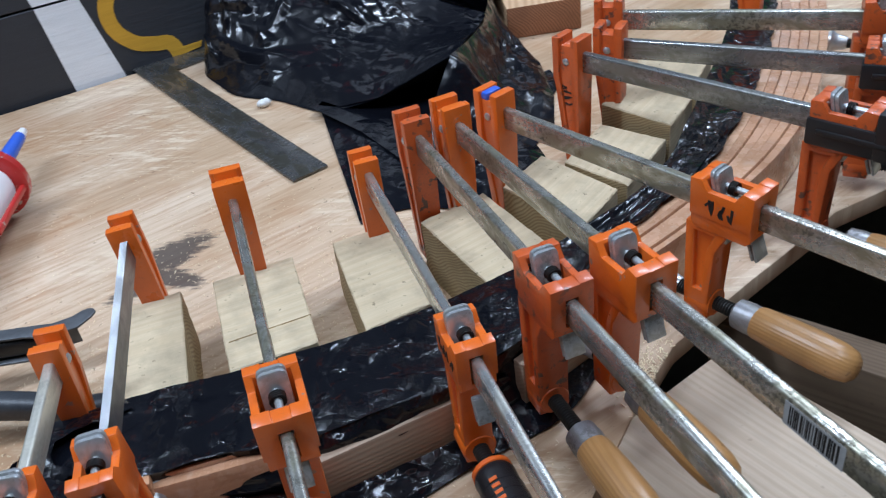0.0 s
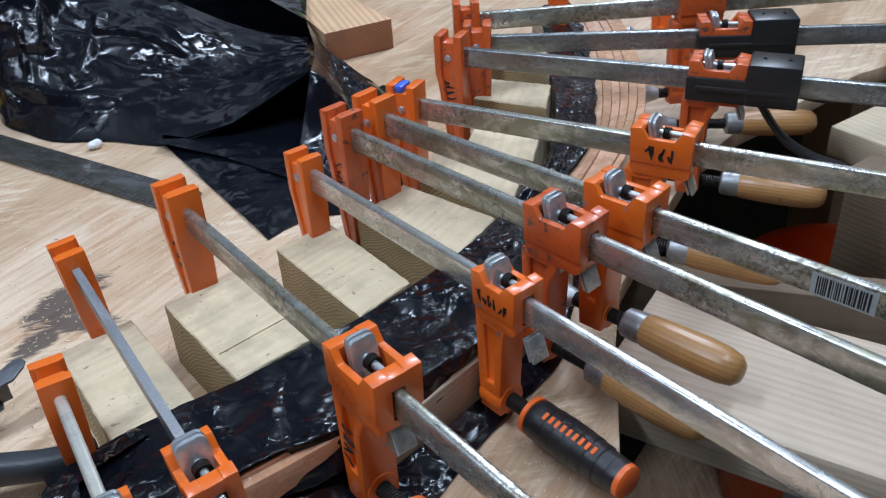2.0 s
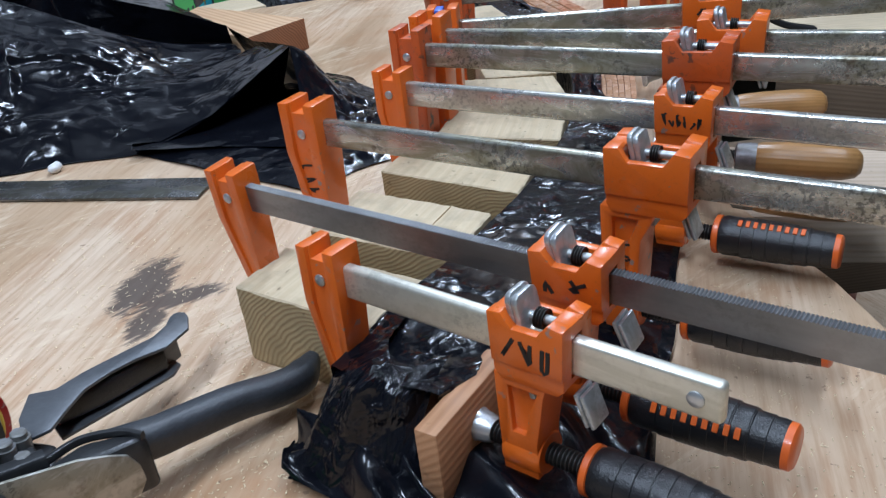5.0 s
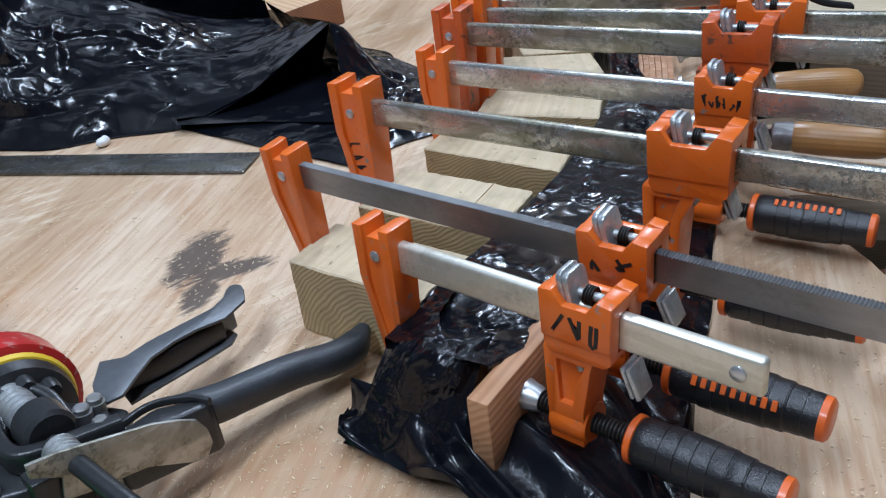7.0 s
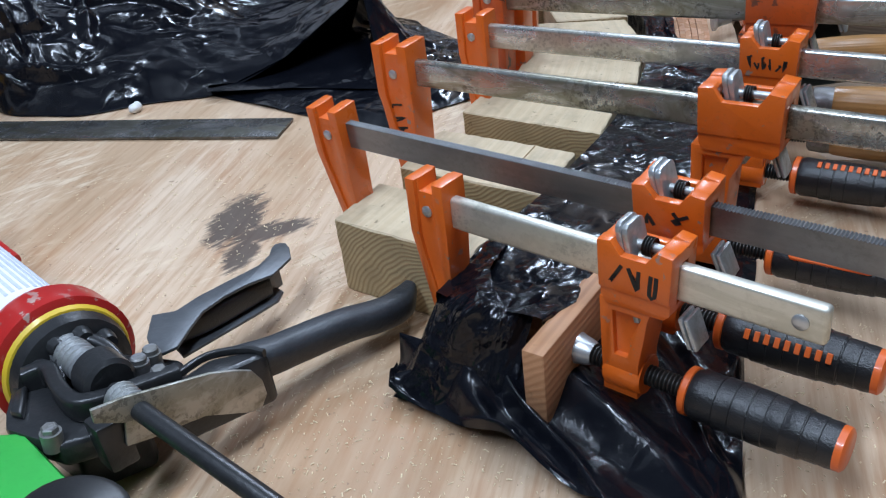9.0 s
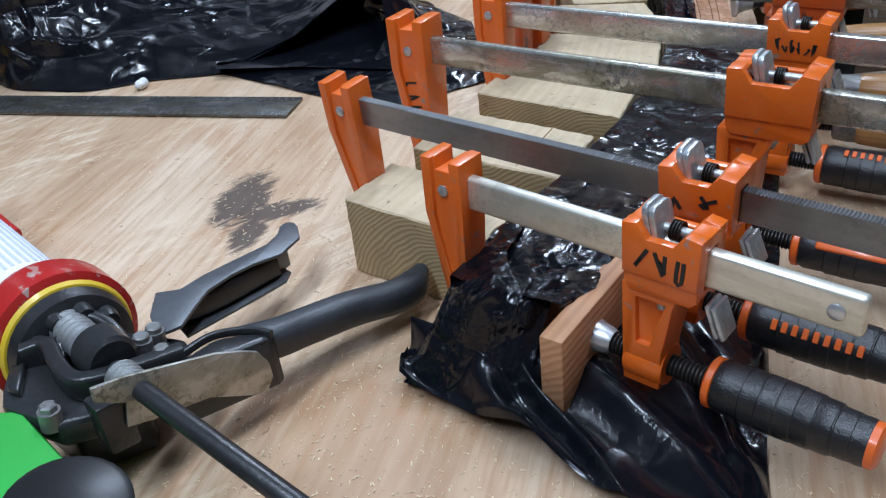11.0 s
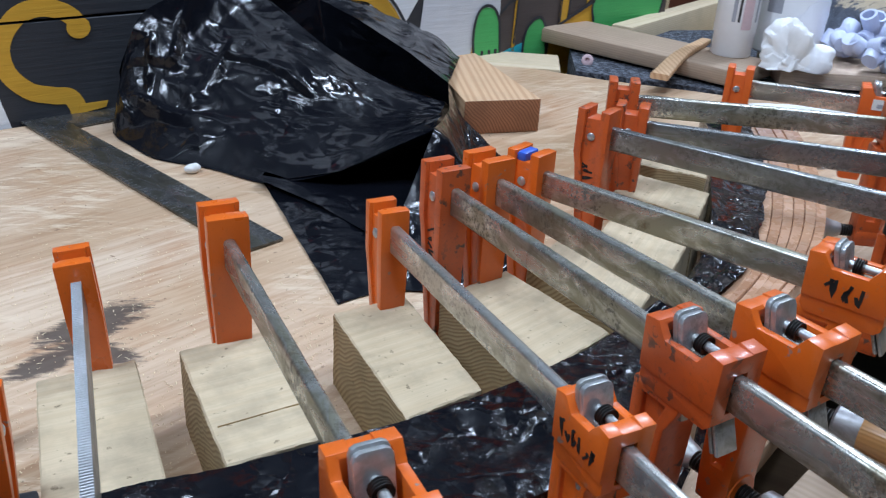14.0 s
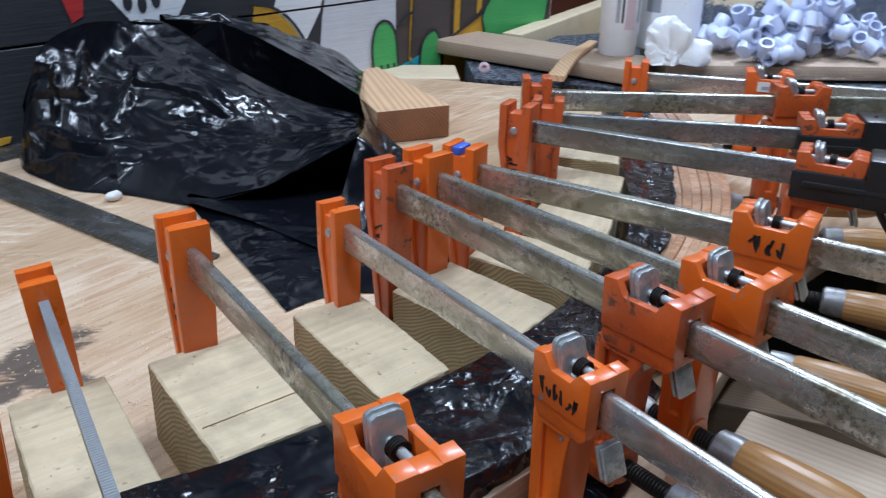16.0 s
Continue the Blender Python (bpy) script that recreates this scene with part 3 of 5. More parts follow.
outline_stroke([(0.68, -0.03), (0.671, 0.025), (0.676, 0.06), (0.69, 0.073), (0.708, 0.069), (0.72, 0.05), (0.724, 0.02), (0.729, -0.03)])
outline_stroke([(0.772, -0.03), (0.776, 0.022), (0.79, 0.043), (0.808, 0.047), (0.82, 0.03), (0.826, 0.0)])
outline_stroke([(0.826, 0.022), (0.88, 0.044), (0.928, 0.063)])
outline_stroke([(0.93, 0.03), (0.924, 0.058), (0.945, 0.085), (0.965, 0.101), (0.96, 0.15), (0.975, 0.25)])
outline_stroke([(1.09, 0.0), (1.106, 0.06), (1.108, 0.16), (1.09, 0.25)])
outline_stroke([(0.722, 0.06), (0.74, 0.075), (0.757, 0.08)])
outline_stroke([(0.753, 0.012), (0.762, 0.15), (0.772, 0.3)], 0.003)
outline_stroke([(0.85, 0.035), (0.854, 0.15), (0.857, 0.3)], 0.003)
outline_stroke([(0.869, 0.042), (0.872, 0.15), (0.876, 0.3)], 0.003)
outline_stroke([(0.456, 0.124), (0.49, 0.115), (0.522, 0.094), (0.546, 0.062)], 0.004)
for u in (0.689, 0.703, 0.716):
    outline_stroke([(u, -0.012), (u + 0.001, 0.0), (u + 0.0005, 0.008)], 0.0045)

# ---- work table of plywood with a curved cut in its edge ----
EDGE = [(-0.02, 0.10), (0.0, 0.235), (0.02, 0.28), (0.046, 0.322), (0.061, 0.355), (0.085, 0.40), (0.112, 0.452), (0.145, 0.505), (0.21, 0.566), (0.273, 0.622), (0.298, 0.646), (0.38, 0.69), (0.465, 0.715), (0.58, 0.751), (0.95, 0.80), (1.02, 1.09)]
FAR = [(0.80, 1.13), (0.46, 1.222), (0.405, 1.252), (0.291, 1.303), (0.21, 1.352), (0.13, 1.405)]
along = WALL_M.to_3x3() @ Vector((1, 0, 0))
inner = [(WALL0 + along * u + Vector((0.004, -0.006, 0)))[:2] for u in (0.60, -1.1)]
table = empty("work_table", pose(0, 0, -0.018), "large plywood work table with scuffs, glue stains and sawdust", "work table", kind="structure")
outline = EDGE + FAR + [tuple(q) for q in inner] + [(-1.35, -0.35), (-0.1, -0.35)]
part("tabletop", slab(outline, 0.0, 0.018, 0.0015), TOP, table)
part("apron", box(-1.2, -0.12, -0.33, -0.29, -0.09, -0.001), STUD, table)
for x, y in ((-1.15, -0.25), (-0.16, -0.25), (-1.1, 0.45), (0.85, 1.02)):
    part("leg", box(x - 0.045, x + 0.045, y - 0.045, y + 0.045, FLOOR_Z + 0.018, -0.001, 0.003), STUD, table)


def beam(name, a, b, width, z0, z1, mat, label, category="board", kind="", group="", bev=0.003):
    """A straight board from a to b (its middle line), lying between two heights."""
    a, b = Vector((*a, 0)), Vector((*b, 0))
    n = (b - a).length
    ob = part(name, box(0, n, -width / 2, width / 2, z0, z1, bev), mat, m=pose(a.x, a.y, 0, 0, 0, math.degrees(math.atan2(b.y - a.y, b.x - a.x))))
    return tagged(ob, label, category, group, kind)


# the frame beside the cut: a flat plank on a post, and what shows through the opening
beam("plank", (0.128, 0.462), (0.42, 0.10), 0.125, -0.040, -0.002, PLANK, "pale flat fir plank beside the table's cut edge, dusted with sawdust", "plank")
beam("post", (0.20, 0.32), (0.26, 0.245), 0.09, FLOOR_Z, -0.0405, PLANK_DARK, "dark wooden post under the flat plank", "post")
beam("platform", (0.15, 0.30), (1.1, 1.0), 0.62, -0.70, -0.672, TOP, "low plywood platform under the table", "platform", kind="structure")
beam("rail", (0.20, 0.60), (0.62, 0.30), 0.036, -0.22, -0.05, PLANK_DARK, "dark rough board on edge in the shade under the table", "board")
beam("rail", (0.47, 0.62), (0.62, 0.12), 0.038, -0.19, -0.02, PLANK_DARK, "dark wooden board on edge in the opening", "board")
beam("plank", (0.56, 0.70), (0.72, 0.10), 0.16, -0.045, -0.012, STUD, "pale plywood strip with water stains beyond the opening", "plank")

# what stands beyond the table's far edge
beam("rail", (0.10, 1.424), (0.248, 1.394), 0.092, -0.040, 0.001, STUD, "pale sawn stud lying flat behind the table", "stud")
beam("rail", (0.38, 1.525), (0.82, 1.965), 0.038, -0.058, 0.030, STUD, "pale sawn stud on edge behind the deck board", "stud")
beam("deck_board", (0.279, 1.526), (0.492, 1.268), 0.108, 0.008, 0.032, BROWN_BOARD, "brown-grey deck board lying flat behind the table", "board", bev=0.006)
beam("deck_board", (0.535, 1.325), (1.25, 1.17), 0.14, 0.008, 0.032, BROWN_BOARD, "brown deck board behind the table's far edge", "board", bev=0.006)
tagged(part("matting", slab([(0.256, 1.332), (0.46, 1.228), (0.80, 1.138), (1.3, 1.08), (1.5, 1.75), (0.50, 1.62), (0.282, 1.47)], -0.060, 0.0045), CARPET), "speckled dark blue-grey matting in the frame behind the table", "matting", kind="structure")
tagged(part("bench", box(0.5, 2.2, 1.15, 2.4, -0.17, -0.061), STUD), "pale wooden bench top behind the table", "bench", kind="structure")
beam("stud", (0.565, 1.94), (0.605, 1.955), 0.05, FLOOR_Z, 1.2, STUD, "pale upright wall stud at the mural's end", "stud")
beam("door_panel", (0.615, 1.965), (0.74, 1.985), 0.03, -0.2, 1.2, REDWOOD, "red-brown painted panel behind the frame", "panel")
beam("stud", (0.75, 1.99), (0.80, 2.0), 0.05, FLOOR_Z, 1.2, STUD, "pale upright wall stud", "stud")
beam("partition", (0.90, 2.12), (3.2, 1.55), 0.03, -0.2, CEIL_Z, PLANK_DARK, "dark wooden partition at the back of the workshop", "partition", kind="structure")
beam("stud", (1.62, 1.98), (1.70, 1.95), 0.05, -0.13, 1.2, STUD, "pale upright stud against the partition", "stud")

# ---- clamps ----
def marks(parent, m, w, h, n, seed, thick=0.0014):
    """Marker writing that cannot be read: a row of bent strokes in the local xz plane, one mesh a stroke."""
    rnd = random.Random(seed)
    for i in range(n):
        cx, step = -w / 2 + (i + 0.5) * w / n, w / n
        spots = [(u, v) for u in (-0.30, 0.0, 0.30) for v in (-0.46, 0.0, 0.46)]
        rnd.shuffle(spots)
        pts = [(cx + u * step, v * h) for u, v in spots[:rnd.choice((3, 3, 4))]]
        part("ink_stroke", prism(band(pts, thick, 2), -0.0002, 0.0002), INK, parent, "black marker stroke", m, smooth=0)


def bar_code(parent, x, y, z, seed):
    lab = part("sticker", box(x, x + 0.034, y - 0.0002, y + 0.0001, z - 0.008, z + 0.006), STICKER, parent, "worn white sticker", smooth=0)
    rnd = random.Random(seed)
    bm, u = bmesh.new(), x + 0.003
    while u < x + 0.031:
        w = rnd.choice((0.0004, 0.0007, 0.0011))
        add(bm, box(u, u + w, y - 0.0004, y - 0.0002, z - 0.0065, z + 0.0045))
        u += w + rnd.choice((0.0004, 0.0006, 0.001))
    tagged(part("barcode", bm, INK, lab, smooth=0), kind="stuff")


def toothed(length, half, thick):
    """A bar whose upper edge is finely toothed."""
    top, x = [], 0.0
    while x < length - 0.001:
        top += [(x, half - 0.0008), (x + 0.0004, half - 0.0002), (x + 0.0008, half), (x + 0.0012, half - 0.0002)]
        x += 0.0016
    return prism([(0, -half), (length, -half), (length, half - 0.0008)] + top[::-1], -thick / 2, thick / 2)


def clamp(pin, tip, z, throat, length, big=1.0, bar=BAR, paint_mat=ORANGE, grip="rubber", pistol=False, teeth=False, code=None, name_jaw=0, name_slider=0, name_arm=0, start=0.028, seed=1, label="", blue=False, lean=0.0, sticker=False, small=0.87, half=0.0087):
    """One bar clamp. pin: rivet on the fixed jaw's near face; tip: the locking plates' upper end; z: the bar's middle height."""
    a, b = Vector(pin), Vector(tip)
    d = (b - a).normalized()
    near = Vector((d.y, -d.x))
    a = a - near * 0.0095
    d = (b - a).normalized()
    near = Vector((d.y, -d.x))
    L = (b - a).length
    thing = empty("bar_clamp", Matrix.Translation((a.x, a.y, z)) @ Matrix(((d.x, -d.y, 0, 0), (d.y, d.x, 0, 0), (0, 0, 1, 0), (0, 0, 0, 1))) @ pose(0, 0, 0, lean, 0, 0), label, "clamp", "clamps on the glue-up")
    k = big
    if teeth:
        steel_bar = part("bar", toothed(length, half, 0.0048), bar, thing, "finely toothed steel bar", smooth=0)
    else:
        steel_bar = part("bar", box(0.0, length, -0.0031, 0.0031, -half, half, 0.0021, 3), bar, thing)
    if length < 0.3:
        part("rivet", lathe([(0, 0.0034), (0.0006, 0.0034), (0.0014, 0.0022)], 16), ZINC, steel_bar, "", Matrix.Translation((length - 0.010, -0.0031, 0)) @ pose(0, 0, 0, 0, 0, -90))
    if code is not None:
        bar_code(steel_bar, code, -0.0031, 0.0, seed)
    # fixed jaw: two plates joined by a narrower web, open at the top, tapering to the tip
    low = -throat - 0.011
    slim = k < 0.95                                      # the light pattern: smaller head and slider
    w = 0.0100 * k * (0.92 if slim else 1.0)
    crown = 0.0172 if slim else 0.0202
    solid = bmesh.new()
    rows = [(crown, -0.0125 * k, 0.0125 * k, w), (-0.013, -0.0125 * k, 0.0125 * k, w), (-0.023, -0.0105 * k, 0.0120 * k, w * 0.97), (low, -0.0025 * k, 0.0100 * k, w * 0.80)]
    rings = [[solid.verts.new(q) for q in ((p, -h, zz), (r, -h, zz), (r, h, zz), (p, h, zz))] for zz, p, r, h in rows]
    for r0, r1 in zip(rings, rings[1:]):
        for i in range(4):
            j = (i + 1) % 4
            solid.faces.new((r0[i], r0[j], r1[j], r1[i]))
    solid.faces.new(rings[0])
    solid.faces.new(rings[-1][::-1])
    pocket = [(-0.0062 * k, 0.03), (0.0058 * k, 0.03), (0.0058 * k, -0.014), (0.0066 * k, low + 0.007), (0.0030 * k, low + 0.007), (-0.0050 * k, -0.024), (-0.0068 * k, -0.014)]
    notch = prism([(-0.0062 * k, 0.03), (0.0052 * k, 0.03), (0.0044 * k, crown - 0.0067), (-0.0052 * k, crown - 0.0067)], -0.03, 0.03)
    jaw = carve(solid, [notch, prism(pocket, -0.03, -w * 0.74), prism(pocket, w * 0.74, 0.03)], 0.0012)
    fixed = part("fixed_jaw", jaw, paint_mat, thing)
    for side in (-1, 1):
        part("rivet", lathe([(0, 0.0031), (0.0007, 0.0031), (0.0016, 0.0018)], 16), ZINC, fixed, "", Matrix.Translation((-0.001, side * w * 0.74, 0)) @ pose(0, 0, 0, 0, 0, side * 90))
    if blue:
        part("paint_dab", box(-0.0072, 0.0005, -w * 0.76, w * 0.76, 0.0130, 0.0192, 0.0015), BLUE, fixed, "smear of blue paint")
    if name_jaw:
        marks(fixed, Matrix.Translation((0.000, -w * 0.74 - 0.0002, -0.030)) @ pose(0, 0, 0, 0, 82, 0), 0.021, 0.0085, name_jaw, seed, 0.0013)
    # sliding jaw: an open box round the bar, with raised ends, and an arm down to the screw
    xa = L - (0.0115 if slim else 0.018)
    x0, x1 = (L - 0.0110, L + 0.0215) if slim else (L - 0.0145, L + 0.027)
    sw, top, ear, bot = 0.0128 * k * (0.93 if slim else 1.0), 0.0110 if slim else 0.0118, 0.0172 if slim else 0.0190, -0.0155 if slim else -0.0165
    e = 0.0070 if slim else 0.0082                                           # length of each raised end
    side = [(x0, bot + 0.004), (x0 + 0.003, bot), (x1 - 0.003, bot), (x1, bot + 0.003), (x1 + 0.0012, ear - 0.001), (x1 - e + 0.0015, ear), (x1 - e - 0.0018, top + 0.0025), (x1 - e - 0.0035, top), (x0 + e + 0.0035, top), (x0 + e + 0.0015, top + 0.0025), (x0 + e - 0.0015, ear), (x0 - 0.0008, ear - 0.0008)]
    cutters = [box(x0 + 0.0078, x1 - 0.0088, -sw + 0.0042, sw - 0.0042, bot + 0.004, 0.05)]
    cutters.append(box(x0 - 0.02, x1 + 0.02, -0.0038, 0.0038, -half - 0.0007, half + 0.0007))
    dip = slab([(-0.0065, ear + 0.004), (0.0065, ear + 0.004), (0.0045, ear - 0.0014), (-0.0045, ear - 0.0014)], x0 - 0.02, x1 + 0.02)
    dip.transform(Matrix(((0, 0, 1, 0), (1, 0, 0, 0), (0, 1, 0, 0), (0, 0, 0, 1))))
    cutters.append(dip)
    for s in (-1, 1):
        cutters.append(prism([(x0 - 0.01, -0.0065), (x1 + 0.01, -0.0065), (x1 + 0.01, bot - 0.01), (x0 - 0.01, bot - 0.01)], s * (sw - 0.0013), s * 0.05))
    sj = carve(prism(side, -sw, sw), cutters, 0.0011)
    ax = -throat
    reach = 0.0245 if slim else 0.0285
    arm = [(xa - 0.001, bot + 0.002), (xa + reach, bot + 0.002), (xa + reach - 0.002, bot - 0.005), (xa + 0.021, bot - 0.016), (xa + 0.0185, ax + 0.010), (xa + 0.0185, ax - 0.009), (xa + 0.001, ax - 0.009), (xa, ax + 0.010)]
    hollow = [(xa + 0.0055, bot - 0.004), (xa + 0.0195, bot - 0.004), (xa + 0.0150, bot - 0.016), (xa + 0.0130, ax + 0.013), (xa + 0.0065, ax + 0.013)]
    limb = carve(prism(arm, -sw * 0.80, sw * 0.80), [prism(hollow, s * sw * 0.52, s * 0.05) for s in (-1, 1)], 0.0012)
    boss = bmesh.new()
    add(boss, lathe([(xa + 0.0003, 0.0094), (xa + 0.002, 0.0106), (xa + 0.0175, 0.0106), (xa + 0.0192, 0.0094)], 20), Matrix.Translation((0, 0, ax)))
    slider = part("sliding_jaw", sj, paint_mat, thing)
    arm_part = part("arm", limb, paint_mat, slider)
    if name_arm:
        marks(arm_part, Matrix.Translation((xa + 0.009, -sw * 0.80 - 0.0002, (bot + ax) / 2)) @ pose(0, 0, 0, 0, -82, 0), 0.030, 0.0095, name_arm, seed + 3, 0.0013)
    part("screw_boss", boss, paint_mat, slider)
    if name_slider:
        marks(slider, Matrix.Translation(((x0 + x1) / 2, -sw - 0.0002, 0.0015)) @ pose(0, 0, 0, 0, 4, 0), 0.024 if name_slider < 5 else 0.026, 0.0105 if name_slider < 5 else 0.0075, name_slider, seed + 5, 0.0017 if name_slider < 5 else 0.0011)
    if sticker:
        st = part("sticker", box(x0 + 0.010, x1 - 0.011, -sw - 0.0012, -sw + 0.001, 0.0, 0.0095), LABEL_WHITE, slider, "small white sticker", smooth=0)
        part("bars", box(x0 + 0.014, x1 - 0.014, -sw - 0.0014, -sw - 0.0011, 0.002, 0.0055), PRINT_GREY, st, smooth=0)
    # locking plates and their spring rod
    for i in range(2):
        pl = prism([(-0.0075, -0.024), (0.0075, -0.024), (0.0075, 0.0205), (0.0066, 0.0228), (0.0045, 0.0238), (-0.0045, 0.0238), (-0.0066, 0.0228), (-0.0075, 0.0205)], -0.0014, 0.0014, 0.0006)
        pl.transform(Matrix.Rotation(radians(90), 4, "Z"))
        part("locking_plate", pl, ZINC, slider, "zinc locking plate", Matrix.Translation((L + 0.0002 + 0.0031 * i, 0, -0.0006 * i)) @ pose(0, 0, 0, 0, -12, 0))
    part("spring_rod", lathe([(x0 + 0.006, 0.0021), (x1 - 0.008, 0.0021)], 12), ZINC, slider, "", Matrix.Translation((0, 0, half + 0.0035)))
    part("spring", thread(L + 0.0045, L + 0.0085, 0.0044, 0.0013), SCREW, slider, "", Matrix.Translation((0, 0, half + 0.0035)))
    for i in range(2):
        part("locking_plate", slab(rounded(0.0021, 0.0125, 0.0009, 2), -0.031, -0.016, 0.0005), ZINC, slider, "zinc locking plate", Matrix.Translation((xa + reach + 0.0055 + 0.0027 * i, 0, 0)) @ pose(0, 0, 0, 0, -20, 0))
    # screw, swivel pad and grip
    screw = part("screw", thread(xa - 0.012, L + start + 0.002, 0.0050, 0.0019), SCREW, thing, "black threaded screw", Matrix.Translation((0, 0, ax)))
    pad = lathe([(xa - 0.026, 0.0118), (xa - 0.0235, 0.0122), (xa - 0.021, 0.009), (xa - 0.016, 0.0072), (xa - 0.012, 0.0066), (xa - 0.009, 0.0055)], 22)
    part("swivel_pad", pad, ZINC, screw, "small steel swivel pad")
    g = L + start
    if grip == "wood":
        gm = part("grip", lathe([(g + 0.014, 0.0098), (g + 0.017, 0.0110), (g + 0.034, 0.0121), (g + 0.056, 0.0125), (g + 0.070, 0.0119), (g + 0.078, 0.0100), (g + 0.0815, 0.0064), (g + 0.0823, 0.003)], 28), HANDLE_WOOD, thing, "varnished turned wooden grip", Matrix.Translation((0, 0, ax)))
        part("ferrule", lathe([(g, 0.0080), (g + 0.0015, 0.0098), (g + 0.010, 0.0105), (g + 0.0155, 0.0101)], 24), FERRULE, gm, "dull steel ferrule")
    else:
        e = small
        prof = [(g + 0.0045 * e, 0.0128 * e), (g + 0.008 * e, 0.0142 * e)]
        for i in range(7):
            u = g + (0.012 + i * 0.0088) * e
            r = (0.0148 - 0.00016 * (i - 2.2) ** 2) * e
            prof += [(u, r), (u + 0.0077 * e, r - 0.0001), (u + 0.0080 * e, r - 0.0004), (u + 0.0085 * e, r - 0.0004)]
        prof += [(g + 0.077 * e, 0.0122 * e), (g + 0.080 * e, 0.0118 * e)]
        gm = part("grip", lathe(prof, 24), BLACK_RUBBER, thing, "ribbed black rubber grip", Matrix.Translation((0, 0, ax)))
        part("collar", lathe([(g, 0.0122 * e), (g + 0.001, 0.0138 * e), (g + 0.0044 * e, 0.0138 * e), (g + 0.005 * e, 0.0128 * e)], 24), ORANGE_PLASTIC, gm, "orange plastic collar")
        part("end_cap", lathe([(g + 0.0795 * e, 0.0118 * e), (g + 0.0835 * e, 0.0116 * e), (g + 0.0848 * e, 0.0100 * e)], 24), ORANGE_PLASTIC, gm, "orange plastic end cap")
        shrink = Matrix.Translation((g, 0, 0)) @ Matrix.Scale(e, 4) @ Matrix.Translation((-g, 0, 0))
        if grip == "stripe":
            bm = box(g + 0.014, g + 0.062, -0.006, 0.006, 0.0115, 0.0152, 0.002)
            bm.transform(shrink)
            part("stripe", bm, ORANGE_PLASTIC, gm, "orange inlaid stripe", pose(0, 0, 0, 38, 0, 0))
        elif grip != "plain":
            for i in range(9):
                u = g + 0.017 + i * 0.0052
                bm = box(u, u + 0.0029, -0.0028, 0.0028, 0.0138, 0.0149, 0.0003, 1)
                bm.transform(shrink)
                part("brand_bar", bm, ORANGE_PLASTIC, gm, "small flat orange bar", pose(0, 0, 0, 52 if grip == "rubber" else 20, 0, 0), smooth=0)
    if pistol:
        bodyp = bmesh.new()
        add(bodyp, box(x0 - 0.002, x1 + 0.040, -sw - 0.002, sw + 0.002, -0.0135, 0.0065, 0.002))
        add(bodyp, box(x1 + 0.0015, x1 + 0.040, -sw - 0.003, sw + 0.003, -0.0135, 0.0205, 0.002))
        add(bodyp, box(x0 + 0.006, x1 + 0.034, -sw - 0.0035, sw + 0.0035, -0.004, 0.000, 0.001))
        pb = part("grip_housing", bodyp, BLACK_PLASTIC, thing, "black plastic quick-grip housing")
        line = smooth_line([(x1 + 0.012, 0, -0.014), (x1 + 0.020, 0, -0.026), (x1 + 0.035, 0, -0.044), (x1 + 0.056, 0, -0.056), (x1 + 0.082, 0, -0.062)], 6)
        part("trigger", sweep(line, rounded(0.011, 0.0060, 0.002, 3), True, lambda t: (1, 1.5 - 0.8 * t)), BLACK_PLASTIC, pb, "curved black trigger lever")
        for x in (x1 + 0.012, x1 + 0.030):
            part("screw_head", lathe([(0, 0.0016), (0.0012, 0.0012)], 10), BLACK_CAST, pb, "", Matrix.Translation((x, 0, 0.0205)) @ pose(0, 0, 0, 0, -90, 0))
    return thing


O1 = "orange steel bar clamp with a black rubber grip"
O2 = "orange steel bar clamp with a turned wooden grip"
clamp((-0.235, 0.429), (-0.2012, 0.3243), 0.0890, 0.0560, 0.192, 0.945, BAR_PALE, seed=11, name_slider=3, small=0.82, start=0.026, grip="plain", label="short orange bar clamp with a pale zinc bar and black grip", lean=-1)
clamp((-0.225, 0.540), (-0.162, 0.340), 0.0950, 0.0595, 0.40, 0.94, BAR_TOOTHED, teeth=True, seed=12, name_slider=2, start=0.027, label="orange bar clamp with a finely toothed steel bar", lean=4, half=0.0079)
clamp((-0.156, 0.567), (-0.078, 0.367), 0.1040, 0.0793, 0.46, 1.08, BAR, seed=13, name_jaw=3, name_arm=4, code=0.335, start=0.024, grip="stripe", label=O1)
clamp((-0.067, 0.599), (0.012, 0.413), 0.0955, 0.0747, 0.55, 0.94, BAR_BRIGHT, seed=14, name_slider=6, start=0.024, grip="top", label=O1)
clamp((-0.031, 0.621), (0.060, 0.441), 0.1095, 0.0878, 0.60, 1.0, BAR, ORANGE_DULL, "wood", seed=15, name_jaw=4, start=0.030, label="worn dark-orange bar clamp with a turned wooden grip")
clamp((-0.003, 0.631), (0.103, 0.447), 0.1115, 0.0820, 0.60, 1.04, BAR, ORANGE, "wood", seed=16, code=0.335, start=0.012, label=O2)
clamp((0.031, 0.654), (0.172, 0.514), 0.1060, 0.0785, 0.60, 0.98, BAR, ORANGE, "wood", seed=17, name_slider=3, code=0.365, start=0.016, blue=True, label="orange bar clamp with a wooden grip and a blue paint smear")
clamp((0.097, 0.727), (0.265, 0.589), 0.1115, 0.0890, 0.60, 1.0, BAR_DARK, ORANGE_DULL, "wood", True, seed=18, name_jaw=4, start=0.018, label="worn orange clamp with a black quick-grip housing and trigger")
